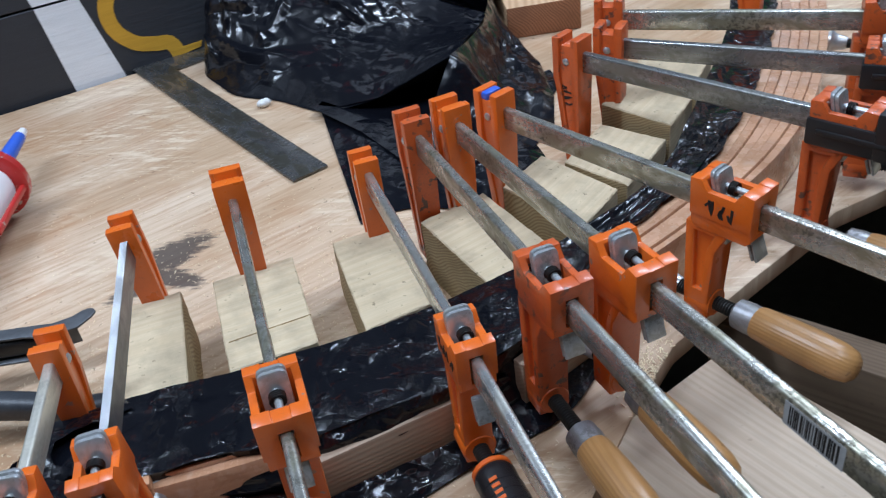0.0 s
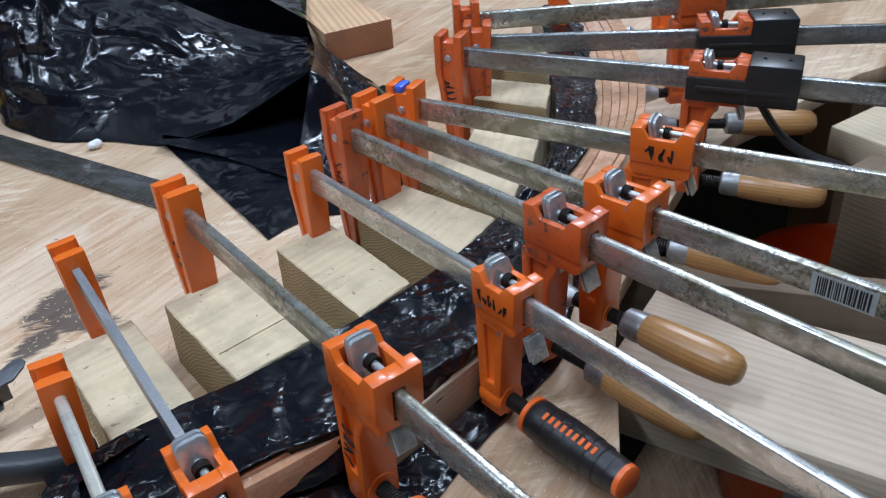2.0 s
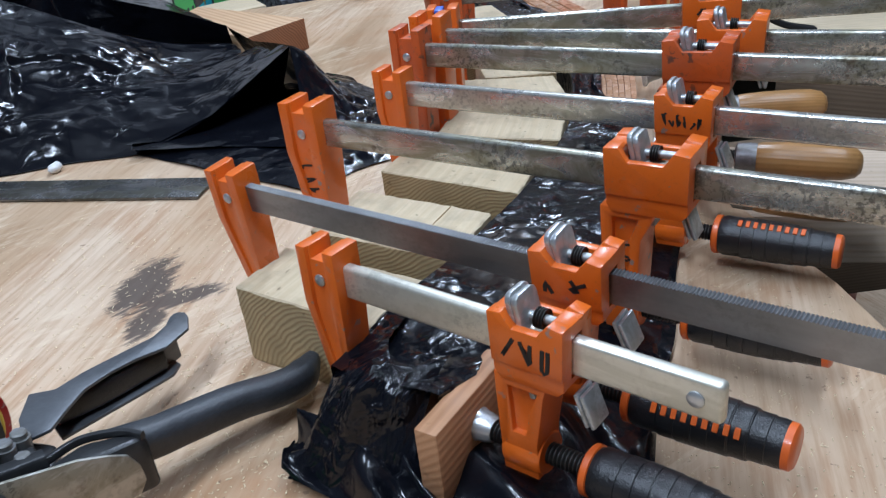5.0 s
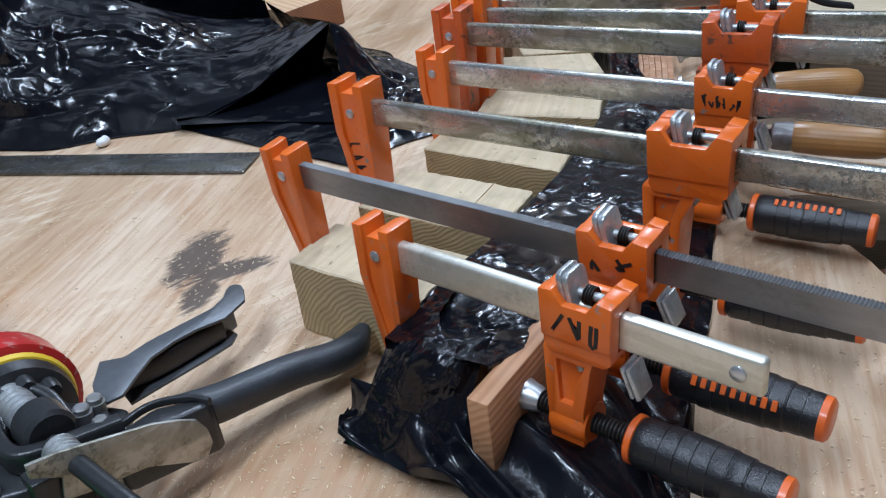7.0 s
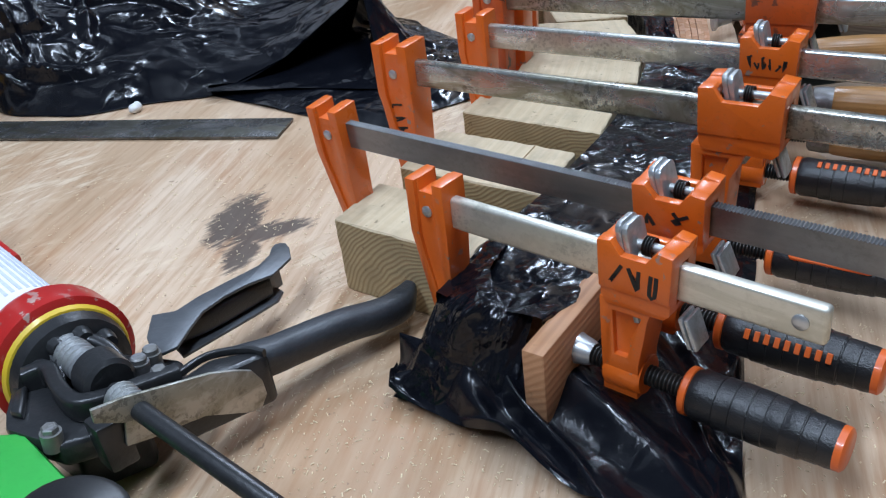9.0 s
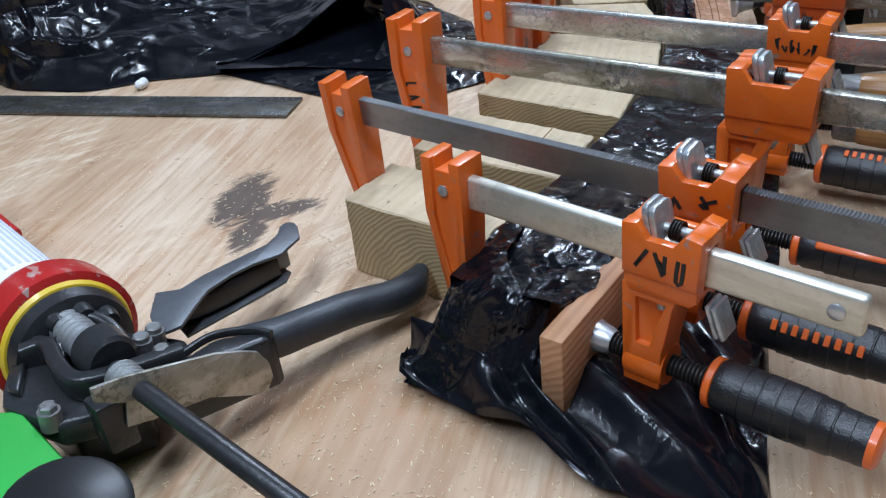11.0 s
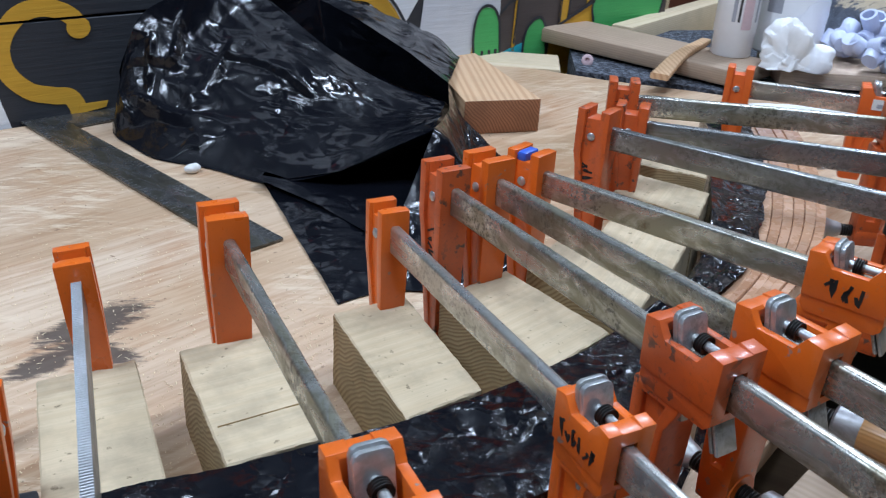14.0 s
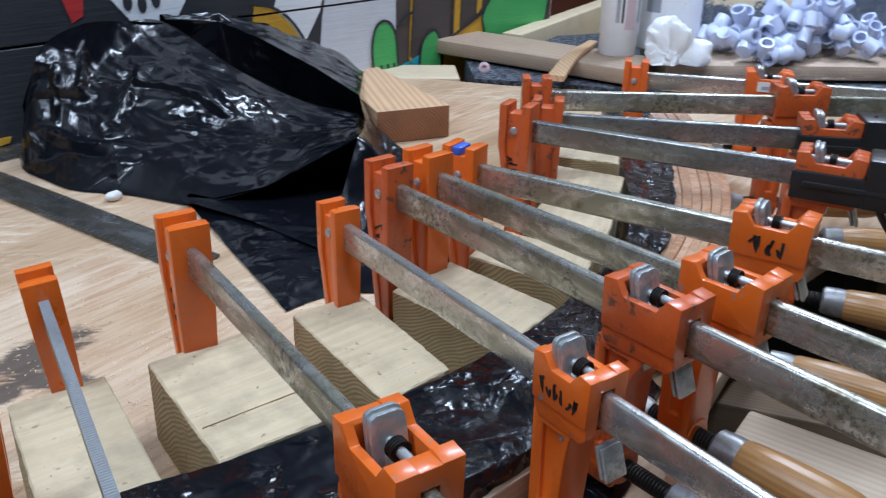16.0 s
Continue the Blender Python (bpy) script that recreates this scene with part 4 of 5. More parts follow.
clamp((0.134, 0.752), (0.329, 0.675), 0.1070, 0.0830, 0.60, 0.98, BAR_DARK, ORANGE_DULL, "wood", True, seed=19, start=0.018, label="worn orange clamp with a black quick-grip housing")
clamp((0.140, 0.792), (0.350, 0.743), 0.1150, 0.0880, 0.60, 0.96, BAR, ORANGE_DULL, "wood", seed=20, start=0.018, label="worn orange bar clamp across the far end of the glue-up")
clamp((0.293, 0.912), (0.404, 0.863), 0.0975, 0.0600, 0.415, 0.96, BAR_BRIGHT, ORANGE_PLASTIC, "wood", seed=21, start=0.020, sticker=True, label="clean bright-orange bar clamp with a white sticker")

# ---- the glue-up: spacer blocks, laminated beam and film ----
def block(back_left, back_right, front_right, front_left, height, label, seed, score=None):
    """A sawn block, a little out of true, its end grain to the side."""
    q = [Vector((*p, 0)) for p in (back_left, back_right, front_right, front_left)]
    c = sum(q, Vector()) / 4
    ax = ((q[1] - q[0]) + (q[2] - q[3])).normalized()
    m = Matrix.Translation((c.x, c.y, 0)) @ pose(0, 0, 0, 0, 0, math.degrees(math.atan2(ax.y, ax.x)))
    inv = m.inverted()
    rnd = random.Random(seed)
    bm = slab([(inv @ p)[:2] for p in q], 0.0, height)
    bmesh.ops.subdivide_edges(bm, edges=bm.edges[:], cuts=17, use_grid_fill=True)
    bmesh.ops.bevel(bm, geom=[e for e in bm.edges if e.calc_face_angle(0) > 0.8], offset=0.0009, segments=1, affect="EDGES")
    for v in bm.verts:
        s = 0.0004 if v.co.z > 0.002 else 0.0
        if v.co.z > height - 0.003 or 0.002 < v.co.z < 0.006:
            s *= 1.0 + 0.6 * max(0.0, noise.noise(v.co * 45 + Vector((seed * 3, 1, 0))))
        v.co += Vector((noise.noise(v.co * 160 + Vector((seed, 0, 0))), noise.noise(v.co * 160 + Vector((0, seed, 0))), noise.noise(v.co * 90 + Vector((0, 0, seed))) * 0.4)) * s
    for v in bm.verts:
        edge = sum(1 for f in v.link_faces if f.normal.z > 0.5)
        if 0 < edge < len(v.link_faces) or v.co.z > height - 0.003:
            v.co.z += 0.0006 * noise.noise(v.co * 700 + Vector((seed, seed, 0)))
            v.co += Vector((noise.noise(v.co * 520), noise.noise(v.co * 520 + Vector((7, seed, 0))), 0)) * 0.0004
    ob = part("wooden_block", bm, [PINE, PINE_END], m=m, smooth=35)
    for f in ob.data.polygons:
        if abs(f.normal.x) > 0.85:
            f.material_index = 1
    if score:
        wide = (q[1] - q[0]).length
        part("score_line", box(-wide / 2 + 0.002, wide / 2 - 0.002, -0.0226, -0.0222, height - 0.0005, height + 0.0006), PINE_END, ob, "thin dark saw score")
    return tagged(ob, label, "wooden block", "spacer blocks along the glue-up")


PB = "pale sawn pine block beside the wrapped beam"
block((-0.238, 0.526), (-0.193, 0.544), (-0.162, 0.446), (-0.209, 0.430), 0.050, PB, 1)
block((-0.172, 0.551), (-0.118, 0.575), (-0.085, 0.478), (-0.138, 0.455), 0.050, PB + ", scored across", 2, (0.062, 0.064))
block((-0.090, 0.588), (-0.046, 0.608), (-0.014, 0.508), (-0.055, 0.485), 0.050, PB + ", with a splintered edge", 3)
block((-0.025, 0.606), (0.023, 0.640), (0.070, 0.561), (0.024, 0.524), 0.050, PB, 4)
block((0.038, 0.645), (0.072, 0.690), (0.125, 0.628), (0.093, 0.580), 0.050, PB + ", knotty", 5)
block((0.089, 0.676), (0.126, 0.734), (0.174, 0.697), (0.133, 0.632), 0.050, PB, 6)
block((0.128, 0.752), (0.157, 0.790), (0.205, 0.748), (0.178, 0.702), 0.060, PB, 7)
block((0.165, 0.815), (0.185, 0.865), (0.240, 0.832), (0.216, 0.780), 0.060, PB + ", darker", 8)

INNER = smooth_line([(-0.262, 0.410, 0), (-0.208, 0.428, 0), (-0.137, 0.452, 0), (-0.054, 0.482, 0), (0.024, 0.521, 0), (0.071, 0.556, 0), (0.128, 0.609, 0), (0.168, 0.660, 0), (0.193, 0.712, 0), (0.222, 0.778, 0), (0.253, 0.85, 0), (0.278, 0.92, 0), (0.30, 1.0, 0)], 10)
OUTER = smooth_line([(-0.238, 0.352, 0), (-0.19, 0.362, 0), (-0.10, 0.388, 0), (-0.022, 0.422, 0), (0.045, 0.468, 0), (0.09, 0.507, 0), (0.157, 0.564, 0), (0.214, 0.618, 0), (0.262, 0.674, 0), (0.305, 0.742, 0), (0.345, 0.83, 0), (0.371, 0.90, 0), (0.396, 0.985, 0)], 10)
NL = len(INNER) - 1


def between(t, k, z):
    """A point of the glue-up's plan: t along it, k from its inner (0) to its outer (1) face."""
    i = min(int(t * NL), NL - 1)
    f = t * NL - i
    a, b = INNER[i].lerp(INNER[i + 1], f), OUTER[i].lerp(OUTER[i + 1], f)
    q = a.lerp(b, k)
    return Vector((q.x, q.y, z))


def strip(k0, k1, t0, t1, z0, z1, n=90):
    bm = bmesh.new()
    rings = []
    for i in range(n + 1):
        t = t0 + (t1 - t0) * i / n
        a, b = between(t, k0, z0), between(t, k1, z0)
        e = (b - a) * 0.06
        rings.append([bm.verts.new(p) for p in (a, b, Vector((b.x, b.y, z1 - 0.0012)), Vector((b.x - e.x, b.y - e.y, z1)), Vector((a.x + e.x, a.y + e.y, z1)), Vector((a.x, a.y, z1 - 0.0012)))])
    for r0, r1 in zip(rings, rings[1:]):
        for i in range(6):
            j = (i + 1) % 6
            bm.faces.new((r0[i], r0[j], r1[j], r1[i]))
    bm.faces.new(rings[0][::-1])
    bm.faces.new(rings[-1])
    return bm


beam_thing = empty("laminated_beam", Matrix(), "curved beam of glued reddish fir strips, wet with glue", "laminated beam")
for k in range(7):
    k0 = 0.34 + 0.093 * k
    part("strip", strip(k0, k0 + 0.0925, 0.075, 0.985, 0.003, 0.0455 + 0.0012 * ((k * 7) % 3)), FIR_WET, beam_thing)

# film folded over the beam: all across at the near end, only up its inner side farther on
def cover(t):
    s = min(1, max(0, (t - 0.34) / 0.14))
    s = s * s * (3 - 2 * s)
    near = max(0.0, min(1.0, (0.19 - t) / 0.05))
    return 1.04 - 0.13 * near + (0.40 - 1.04) * s


def wrap(u, v):
    t = 0.03 + 0.955 * u
    w = cover(t)
    p0 = between(t, 0, 0)
    across = between(t, 1, 0) - p0
    along_x = t * 0.75
    drape = max(0.0, min(1.0, (w - 0.6) / 0.30))
    if v < 0.22:
        k, z = -0.02, 0.004 + 0.048 * v / 0.22
    elif v < 0.72:
        k, z = -0.02 + (w + 0.02) * (v - 0.22) / 0.5, 0.0525
    else:
        f = (v - 0.72) / 0.28
        k, z = w + 0.05 * f * drape + 0.004, 0.0525 - (0.048 * drape + 0.0015 * (1 - drape)) * f
    c = crease(along_x, v * 0.13, 4, 0.045)
    c2 = crease(along_x + v * 0.05, v * 0.13, 9, 0.016)
    c3 = facet(along_x * 0.6 + v * 0.03, v * 0.13, 12, 0.007)
    z2 = z + (0.0038 * c + 0.0018 * c2 + 0.0008 * c3 if 0.16 < v < 0.8 else 0)
    k2 = k + (0.03 * c if v < 0.2 else 0.02 * c + (0.10 * crease(along_x, v, 6, 0.03) if v > 0.72 else 0))
    q = p0 + across * k2
    return (q.x, q.y, max(z2, 0.002 + 0.001 * abs(c)))


tagged(part("film_wrap", sheet(640, 76, wrap), FILM_FINE, smooth=60), "wrinkled black plastic film wrapped round the glued beam", "plastic film")



# the film's loose end, spread on the table at the near end of the beam
def track(pts, u):
    n = len(pts) - 1
    i = min(int(u * n), n - 1)
    return Vector(pts[i]).lerp(Vector(pts[i + 1]), u * n - i)


def loose_end(u, v):
    a = track([(-0.255, 0.440), (-0.245, 0.405), (-0.235, 0.380), (-0.200, 0.372), (-0.15, 0.385), (-0.095, 0.402)], u)
    b = track([(-0.262, 0.434), (-0.279, 0.417), (-0.271, 0.388), (-0.266, 0.352), (-0.260, 0.322), (-0.256, 0.290), (-0.236, 0.240), (-0.200, 0.264), (-0.160, 0.294), (-0.119, 0.324), (-0.080, 0.356)], u)
    p = a.lerp(b, v)
    ridges = 0.0
    for c, w, h in ((0.13, 0.03, 0.010), (0.30, 0.06, 0.017), (0.44, 0.03, 0.009), (0.56, 0.05, 0.011), (0.70, 0.025, 0.007), (0.84, 0.05, 0.008)):
        ridges += h * math.exp(-((u - c - 0.05 * math.sin(v * 4 + c * 9)) / w) ** 2)
    rise = math.exp(-(v / 0.35) ** 2) * 0.016
    hem = 0.006 * math.exp(-((v - 0.95) / 0.05) ** 2) * (0.5 + 0.5 * math.sin(u * 23))
    z = 0.0025 + ridges * min(1, v * 2.5) * (1.15 - 0.5 * v) + rise + hem + 0.005 * (0.7 + crease(p.x, p.y, 21, 0.07)) + 0.0013 * crease(p.x, p.y, 5, 0.03)
    p += Vector((crease(p.y, p.x, 31, 0.08), crease(p.x, p.y, 37, 0.08))) * 0.004 * v
    return (p.x, p.y, max(0.0015, z))


film_end = empty("film_end", pose(-0.2, 0.35, 0), "loose crumpled end of black plastic film lying on the table", "plastic film")
part("spread", sheet(170, 90, loose_end), FILM, film_end, "film spread flat in soft folds", Matrix.Translation((0.2, -0.35, 0)), smooth=60)


def gathered(u, v):
    """The film gathered over the beam's end."""
    a = track([(-0.188, 0.424, 0.057), (-0.215, 0.408, 0.0585), (-0.224, 0.396, 0.059), (-0.224, 0.388, 0.0575), (-0.220, 0.382, 0.0565), (-0.200, 0.378, 0.056)], u)
    b = track([(-0.215, 0.452, 0.003), (-0.250, 0.440, 0.003), (-0.277, 0.418, 0.004), (-0.270, 0.394, 0.006), (-0.258, 0.372, 0.006), (-0.250, 0.362, 0.006)], u)
    p = a.lerp(b, v)
    out = (b - a).normalized()
    bulge = math.sin(v * math.pi) * 0.006
    fold = (0.5 + 0.5 * math.sin(u * 21 + 2 * math.sin(v * 3))) ** 2
    n = 0.006 * fold * v * (1 - v) * 2 + bulge * 0.7 + (0.008 * crease(u * 0.2, v * 0.08, 8, 0.035)) * (1 - 0.7 * v) + 0.003 * crease(u * 0.2, v * 0.08, 18, 0.014)
    p += Vector((out.x, out.y, 0.35)) * n * min(1, v * 3)
    p.z += 0.014 * math.sin(min(1, v * 1.25) * math.pi) * (1 - v) + 0.002 * facet(p.x, p.y, 51, 0.009) * (1 - v)
    return (p.x, p.y, max(0.002, p.z))


part("gather", sheet(200, 80, gathered), FILM_FINE, film_end, "film gathered over the beam's end", Matrix.Translation((0.2, -0.35, 0)), smooth=60)



def skirt(u, v):
    """The film's outer margin, lying on the table under the screws."""
    t = 0.10 + 0.36 * u
    p = between(t, 1.0, 0) + (between(t, 1, 0) - between(t, 0, 0)).normalized() * (0.002 + v * (0.044 - 0.028 * u + 0.006 * math.sin(u * 11)))
    z = 0.0022 + 0.006 * (1 - v) ** 2 + 0.0045 * (0.6 + crease(p.x, p.y, 41, 0.05)) * min(1, (1 - v) * 5 + 0.15) + 0.0012 * crease(p.x, p.y, 43, 0.018)
    return (p.x, p.y, max(0.0014, z))


part("margin", sheet(150, 40, skirt), FILM_FINE, film_end, "outer margin of the film under the screws", Matrix.Translation((0.2, -0.35, 0)), smooth=60)

# cauls under the pads
beam("caul", (-0.2425, 0.3475), (-0.164, 0.3735), 0.0115, 0.004, 0.0525, CAUL_RED, "thin reddish softwood caul under a clamp pad", "caul", bev=0.0012)
# next two cauls: brown-pink wood, darkened in colour for the shade they lie in
beam("caul", (-0.085, 0.385), (0.010, 0.436), 0.009, 0.003, 0.040, BROWN_BOARD, "thin wooden caul along the wrapped beam, its brown deepened for shade", "caul", bev=0.001)
beam("caul", (0.040, 0.456), (0.105, 0.512), 0.009, 0.003, 0.040, BROWN_BOARD, "thin wooden caul along the wrapped beam, its brown deepened for shade", "caul", bev=0.001)


# ---- big black bag, slumped against the mural wall ----
LIP = [(-0.306, 1.092, 0.070), (-0.285, 1.106, 0.114), (-0.245, 1.128, 0.132), (-0.205, 1.165, 0.127), (-0.163, 1.187, 0.120), (-0.090, 1.120, 0.078), (-0.030, 1.090, 0.052), (0.034, 1.052, 0.040)]
BASE = [(-0.322, 1.085, 0.0), (-0.312, 1.045, 0.0), (-0.289, 1.012, 0.0), (-0.258, 0.975, 0.0), (-0.205, 0.950, 0.0), (-0.153, 0.912, 0.002), (-0.082, 0.880, 0.026), (-0.002, 0.850, 0.076)]
FAR_LIP = [(-0.163, 1.190, 0.124), (-0.102, 1.228, 0.113), (-0.055, 1.185, 0.098), (0.000, 1.120, 0.076), (0.038, 1.066, 0.057)]
LIP_L, BASE_L = smooth_line(LIP, 6), smooth_line(BASE, 6)


FOLDS = ((0.10, 0.60, 0.42, 0.50, 0.010, 0.035), (0.30, 0.95, 0.36, 0.45, 0.009, 0.03), (0.15, 0.30, 0.62, 0.20, 0.012, 0.05), (0.45, 0.55, 0.75, 0.62, 0.008, 0.03), (0.20, 0.80, 0.30, 0.30, 0.007, 0.025), (0.55, 0.75, 0.50, 0.35, 0.007, 0.03), (0.05, 0.40, 0.25, 0.15, 0.008, 0.03))


def tents(u, v):
    """Long sharp folds of the bag's front."""
    z = 0.0
    for u0, v0, u1, v1, h, w in FOLDS:
        du, dv = u1 - u0, v1 - v0
        n = math.hypot(du, dv)
        along = ((u - u0) * du + (v - v0) * dv) / n / n
        off = abs((u - u0) * dv - (v - v0) * du) / n
        z += h * max(0.0, 1 - off / w) * max(0.0, min(1.0, min(along, 1 - along) * 4))
    return z


def bag_front(u, v):
    a, b = track(BASE_L, u), track(LIP_L, u)
    p = a.lerp(b, v)
    s = min(1, v * 7) * min(1, (1 - v) * 4 + 0.08)
    c = crease(p.x, p.y + p.z, 2, 0.10)
    c2 = crease(p.x + 0.4 * p.y, p.y, 7, 0.040)
    sag = 0.004 * math.sin(v * math.pi) * (1 - v) * max(0.0, 1 - u * 1.2)
    p += Vector((0.0, -0.55, 0.75)) * (s * (0.021 * c + 0.011 * c2) + sag + s * tents(u, v))
    p.x += 0.006 * c2 * s
    return (p.x, p.y, max(0.0015, p.z))


def bag_inside(u, v):
    """The mouth: down from the near lip into the hollow and up to the far lip."""
    near = track(LIP[4:], u)
    far = track(FAR_LIP, u)
    deep = track([(-0.150, 1.205, 0.06), (-0.085, 1.225, 0.015), (-0.03, 1.200, 0.005), (0.022, 1.140, 0.005), (0.052, 1.085, 0.012)], u)
    p = near.lerp(deep, v * 2) if v < 0.5 else deep.lerp(far, v * 2 - 1)
    c = crease(u * 0.4, v * 0.25, 15, 0.12)
    return (p.x, p.y, p.z + 0.004 * c * min(1, v * 8) * min(1, (1 - v) * 8))


def bag_back(u, v):
    far = track(FAR_LIP, u)
    edge = track([(-0.170, 1.205, 0.125), (-0.100, 1.240, 0.116), (-0.030, 1.270, 0.092), (0.030, 1.272, 0.064), (0.079, 1.262, 0.036)], u)
    low = track([(-0.175, 1.210, 0.06), (-0.10, 1.255, 0.03), (-0.02, 1.295, 0.01), (0.045, 1.285, 0.004), (0.085, 1.255, 0.022)], u)
    p = far.lerp(edge, v / 0.6) if v < 0.6 else edge.lerp(low, (v - 0.6) / 0.4)
    c = crease(u * 0.4, v * 0.2, 19, 0.07)
    return (p.x, p.y, p.z + 0.012 * c * min(1, v * 6))


def flap(u, v):
    """The bag's neck, lying flat on the table towards the blocks."""
    l = Vector((-0.152, 0.915)).lerp(Vector((-0.086, 0.684)), v)
    r = Vector((0.098, 0.955)).lerp(Vector((0.062, 0.716)), v)
    p = l.lerp(r, u) + Vector((0.012 * math.sin(v * 9) * u, 0.01 * math.sin(u * 7)))
    fold = 0.010 * math.exp(-((u - 0.42 - 0.25 * (1 - v)) / 0.05) ** 2) + 0.006 * math.exp(-((u + v * 0.5 - 0.75) / 0.05) ** 2)
    z = 0.0018 + fold * min(1, (1 - v) * 4) + 0.008 * (0.6 + crease(p.x, p.y, 13, 0.06)) * min(1, min(u, 1 - u, 1 - v) * 12) + 0.0022 * crease(p.x, p.y, 14, 0.022)
    return (p.x, p.y, max(0.0012, z))


def pleat(u, v):
    """The bag's flank, hanging from the mouth's corner down to the table beside the jaws."""
    a = track([(0.038, 1.066, 0.056), (0.030, 0.990, 0.052), (0.014, 0.910, 0.066), (-0.002, 0.850, 0.077), (-0.024, 0.806, 0.042), (-0.046, 0.764, 0.008)], u)
    b = track([(0.062, 1.060, 0.002), (0.088, 0.985, 0.002), (0.098, 0.905, 0.002), (0.092, 0.830, 0.002), (0.060, 0.775, 0.002), (0.010, 0.735, 0.002)], u)
    p = a.lerp(b, v)
    c = crease(u * 0.3, v * 0.13, 23, 0.055)
    sag = math.sin(v * math.pi)
    c2 = crease(u * 0.3, v * 0.13, 29, 0.02)
    k = sag * min(1, u * 6)
    return (p.x + 0.008 * c * k, p.y + 0.006 * c * k, max(0.0016, p.z - 0.008 * k + (0.024 * c + 0.010 * c2) * k))


RIDGE = BASE[5:]


def hollow_side(u, v):
    """The dark fold under the bag's raised front edge: from the ridge back into the hollow and out to the hem on the table."""
    ridge = track(RIDGE, u)
    deep = track([(-0.148, 0.925, 0.006), (-0.060, 0.945, 0.012), (0.018, 0.915, 0.020)], u)
    hem = track([(-0.158, 0.905, 0.002), (-0.100, 0.842, 0.006), (-0.046, 0.764, 0.007)], u)
    p = ridge.lerp(deep, v * 2) if v < 0.5 else deep.lerp(hem, v * 2 - 1)
    c = crease(u * 0.2, v * 0.15, 33, 0.05)
    return (p.x, p.y, max(0.0095, p.z + 0.006 * c * math.sin(v * math.pi)))


def rear(u, v):
    """The bag's back, between its upper edge and the wall."""
    a = track(LIP[:5], u)
    b = Vector((a.x - 0.008, a.y + 0.016, 0.006))
    mid = Vector((a.x - 0.008, a.y + 0.014, a.z * 0.75))
    p = a.lerp(mid, v * 2) if v < 0.5 else mid.lerp(b, v * 2 - 1)
    return tuple(p)



bag = empty("plastic_bag", pose(-0.15, 1.0, 0), "large crumpled black plastic bag slumped open against the wall", "plastic bag")
INV = Matrix.Translation((0.15, -1.0, 0))
for nm, nu, nv, fn, lab in (("front_panel", 200, 130, bag_front, ""), ("mouth", 90, 60, bag_inside, "dark open mouth of the bag"), ("back_panel", 90, 40, bag_back, ""), ("neck", 140, 110, flap, "flat neck lying on the table"), ("flank", 100, 60, pleat, "flank hanging to the table"), ("fold", 80, 60, hollow_side, "dark fold under the raised edge"), ("rear_panel", 40, 12, rear, "")):
    part(nm, sheet(nu, nv, fn), FILM, bag, lab, INV, smooth=60)

# ---- loose things on the table ----
# steel framing square
sq = Vector((-0.416, 1.082, 0))
ang = math.degrees(math.atan2(0.766 - 1.082, -0.158 + 0.416))
ticks = bmesh.new()
square = empty("framing_square", Matrix.Translation((sq.x, sq.y, 0)) @ pose(0, 0, 0, 0, 0, ang), "dark worn steel framing square lying flat on the table", "framing square")
part("tongue", slab([(0, 0), (0.408, 0), (0.408, 0.0385), (0, 0.0385)], 0.0008, 0.0032, 0.0004), SQUARE_STEEL, square)
part("blade", slab([(0, 0.0386), (0.050, 0.0386), (0.050, 0.30), (0, 0.30)], 0.0008, 0.0032, 0.0004), SQUARE_STEEL, square)
for i in range(60):
    x = 0.008 + i * 0.00665
    add(ticks, box(x, x + 0.0004, 0.0006, 0.0085 if i % 4 == 0 else 0.0055, 0.0031, 0.0034))
    add(ticks, box(x, x + 0.0004, 0.0300 if i % 4 == 0 else 0.0330, 0.0379, 0.0031, 0.0034)) if x > 0.055 else None
tagged(part("graduation", ticks, FERRULE, square, "fine engraved graduations", smooth=0), kind="stuff")

# dried glue pellet
bm = bmesh.new()
bmesh.ops.create_icosphere(bm, subdivisions=3, radius=0.0065)
for v in bm.verts:
    v.co = Vector((v.co.x * 1.25, v.co.y * 0.8, v.co.z * 0.75 + 0.0049)) * (1 + 0.12 * noise.noise(v.co * 300))
tagged(part("glue_pellet", bm, LABEL_WHITE, m=pose(-0.219, 0.941, 0, 0, 0, 30)), "small cream pellet of dried glue on the table", "pellet")

# reddish offcut beside the bag
bm = slab([(0.034, 1.240), (0.057, 1.060), (0.145, 1.074), (0.102, 1.284)], 0.0005, 0.0385, 0.0012)
ob = part("offcut", bm, [CEDAR, CEDAR_END])
for f in ob.data.polygons:
    if f.normal.y < -0.5:
        f.material_index = 1
tagged(ob, "reddish fir offcut with dark end grain beside the black bag", "wooden offcut")

# caulking gun lying on its side
gun = empty("caulking_gun", pose(-0.395, 0.50, 0), "worn caulking gun with red ring and black handles", "caulking gun")
G = Matrix.Translation((0.395, -0.50, 0))


def gpart(name, bm, mat, parent=None, label="", smooth=40):
    bm.transform(G)
    return part(name, bm, mat, parent or gun, label, smooth=smooth)


def turned(profile, at, way, seg=28):
    """A lathe whose axis starts at a point and runs along a direction."""
    q = Vector(way).to_track_quat("X", "Z").to_matrix().to_4x4()
    bm = lathe(profile, seg)
    bm.transform(Matrix.Translation(at) @ q)
    return bm


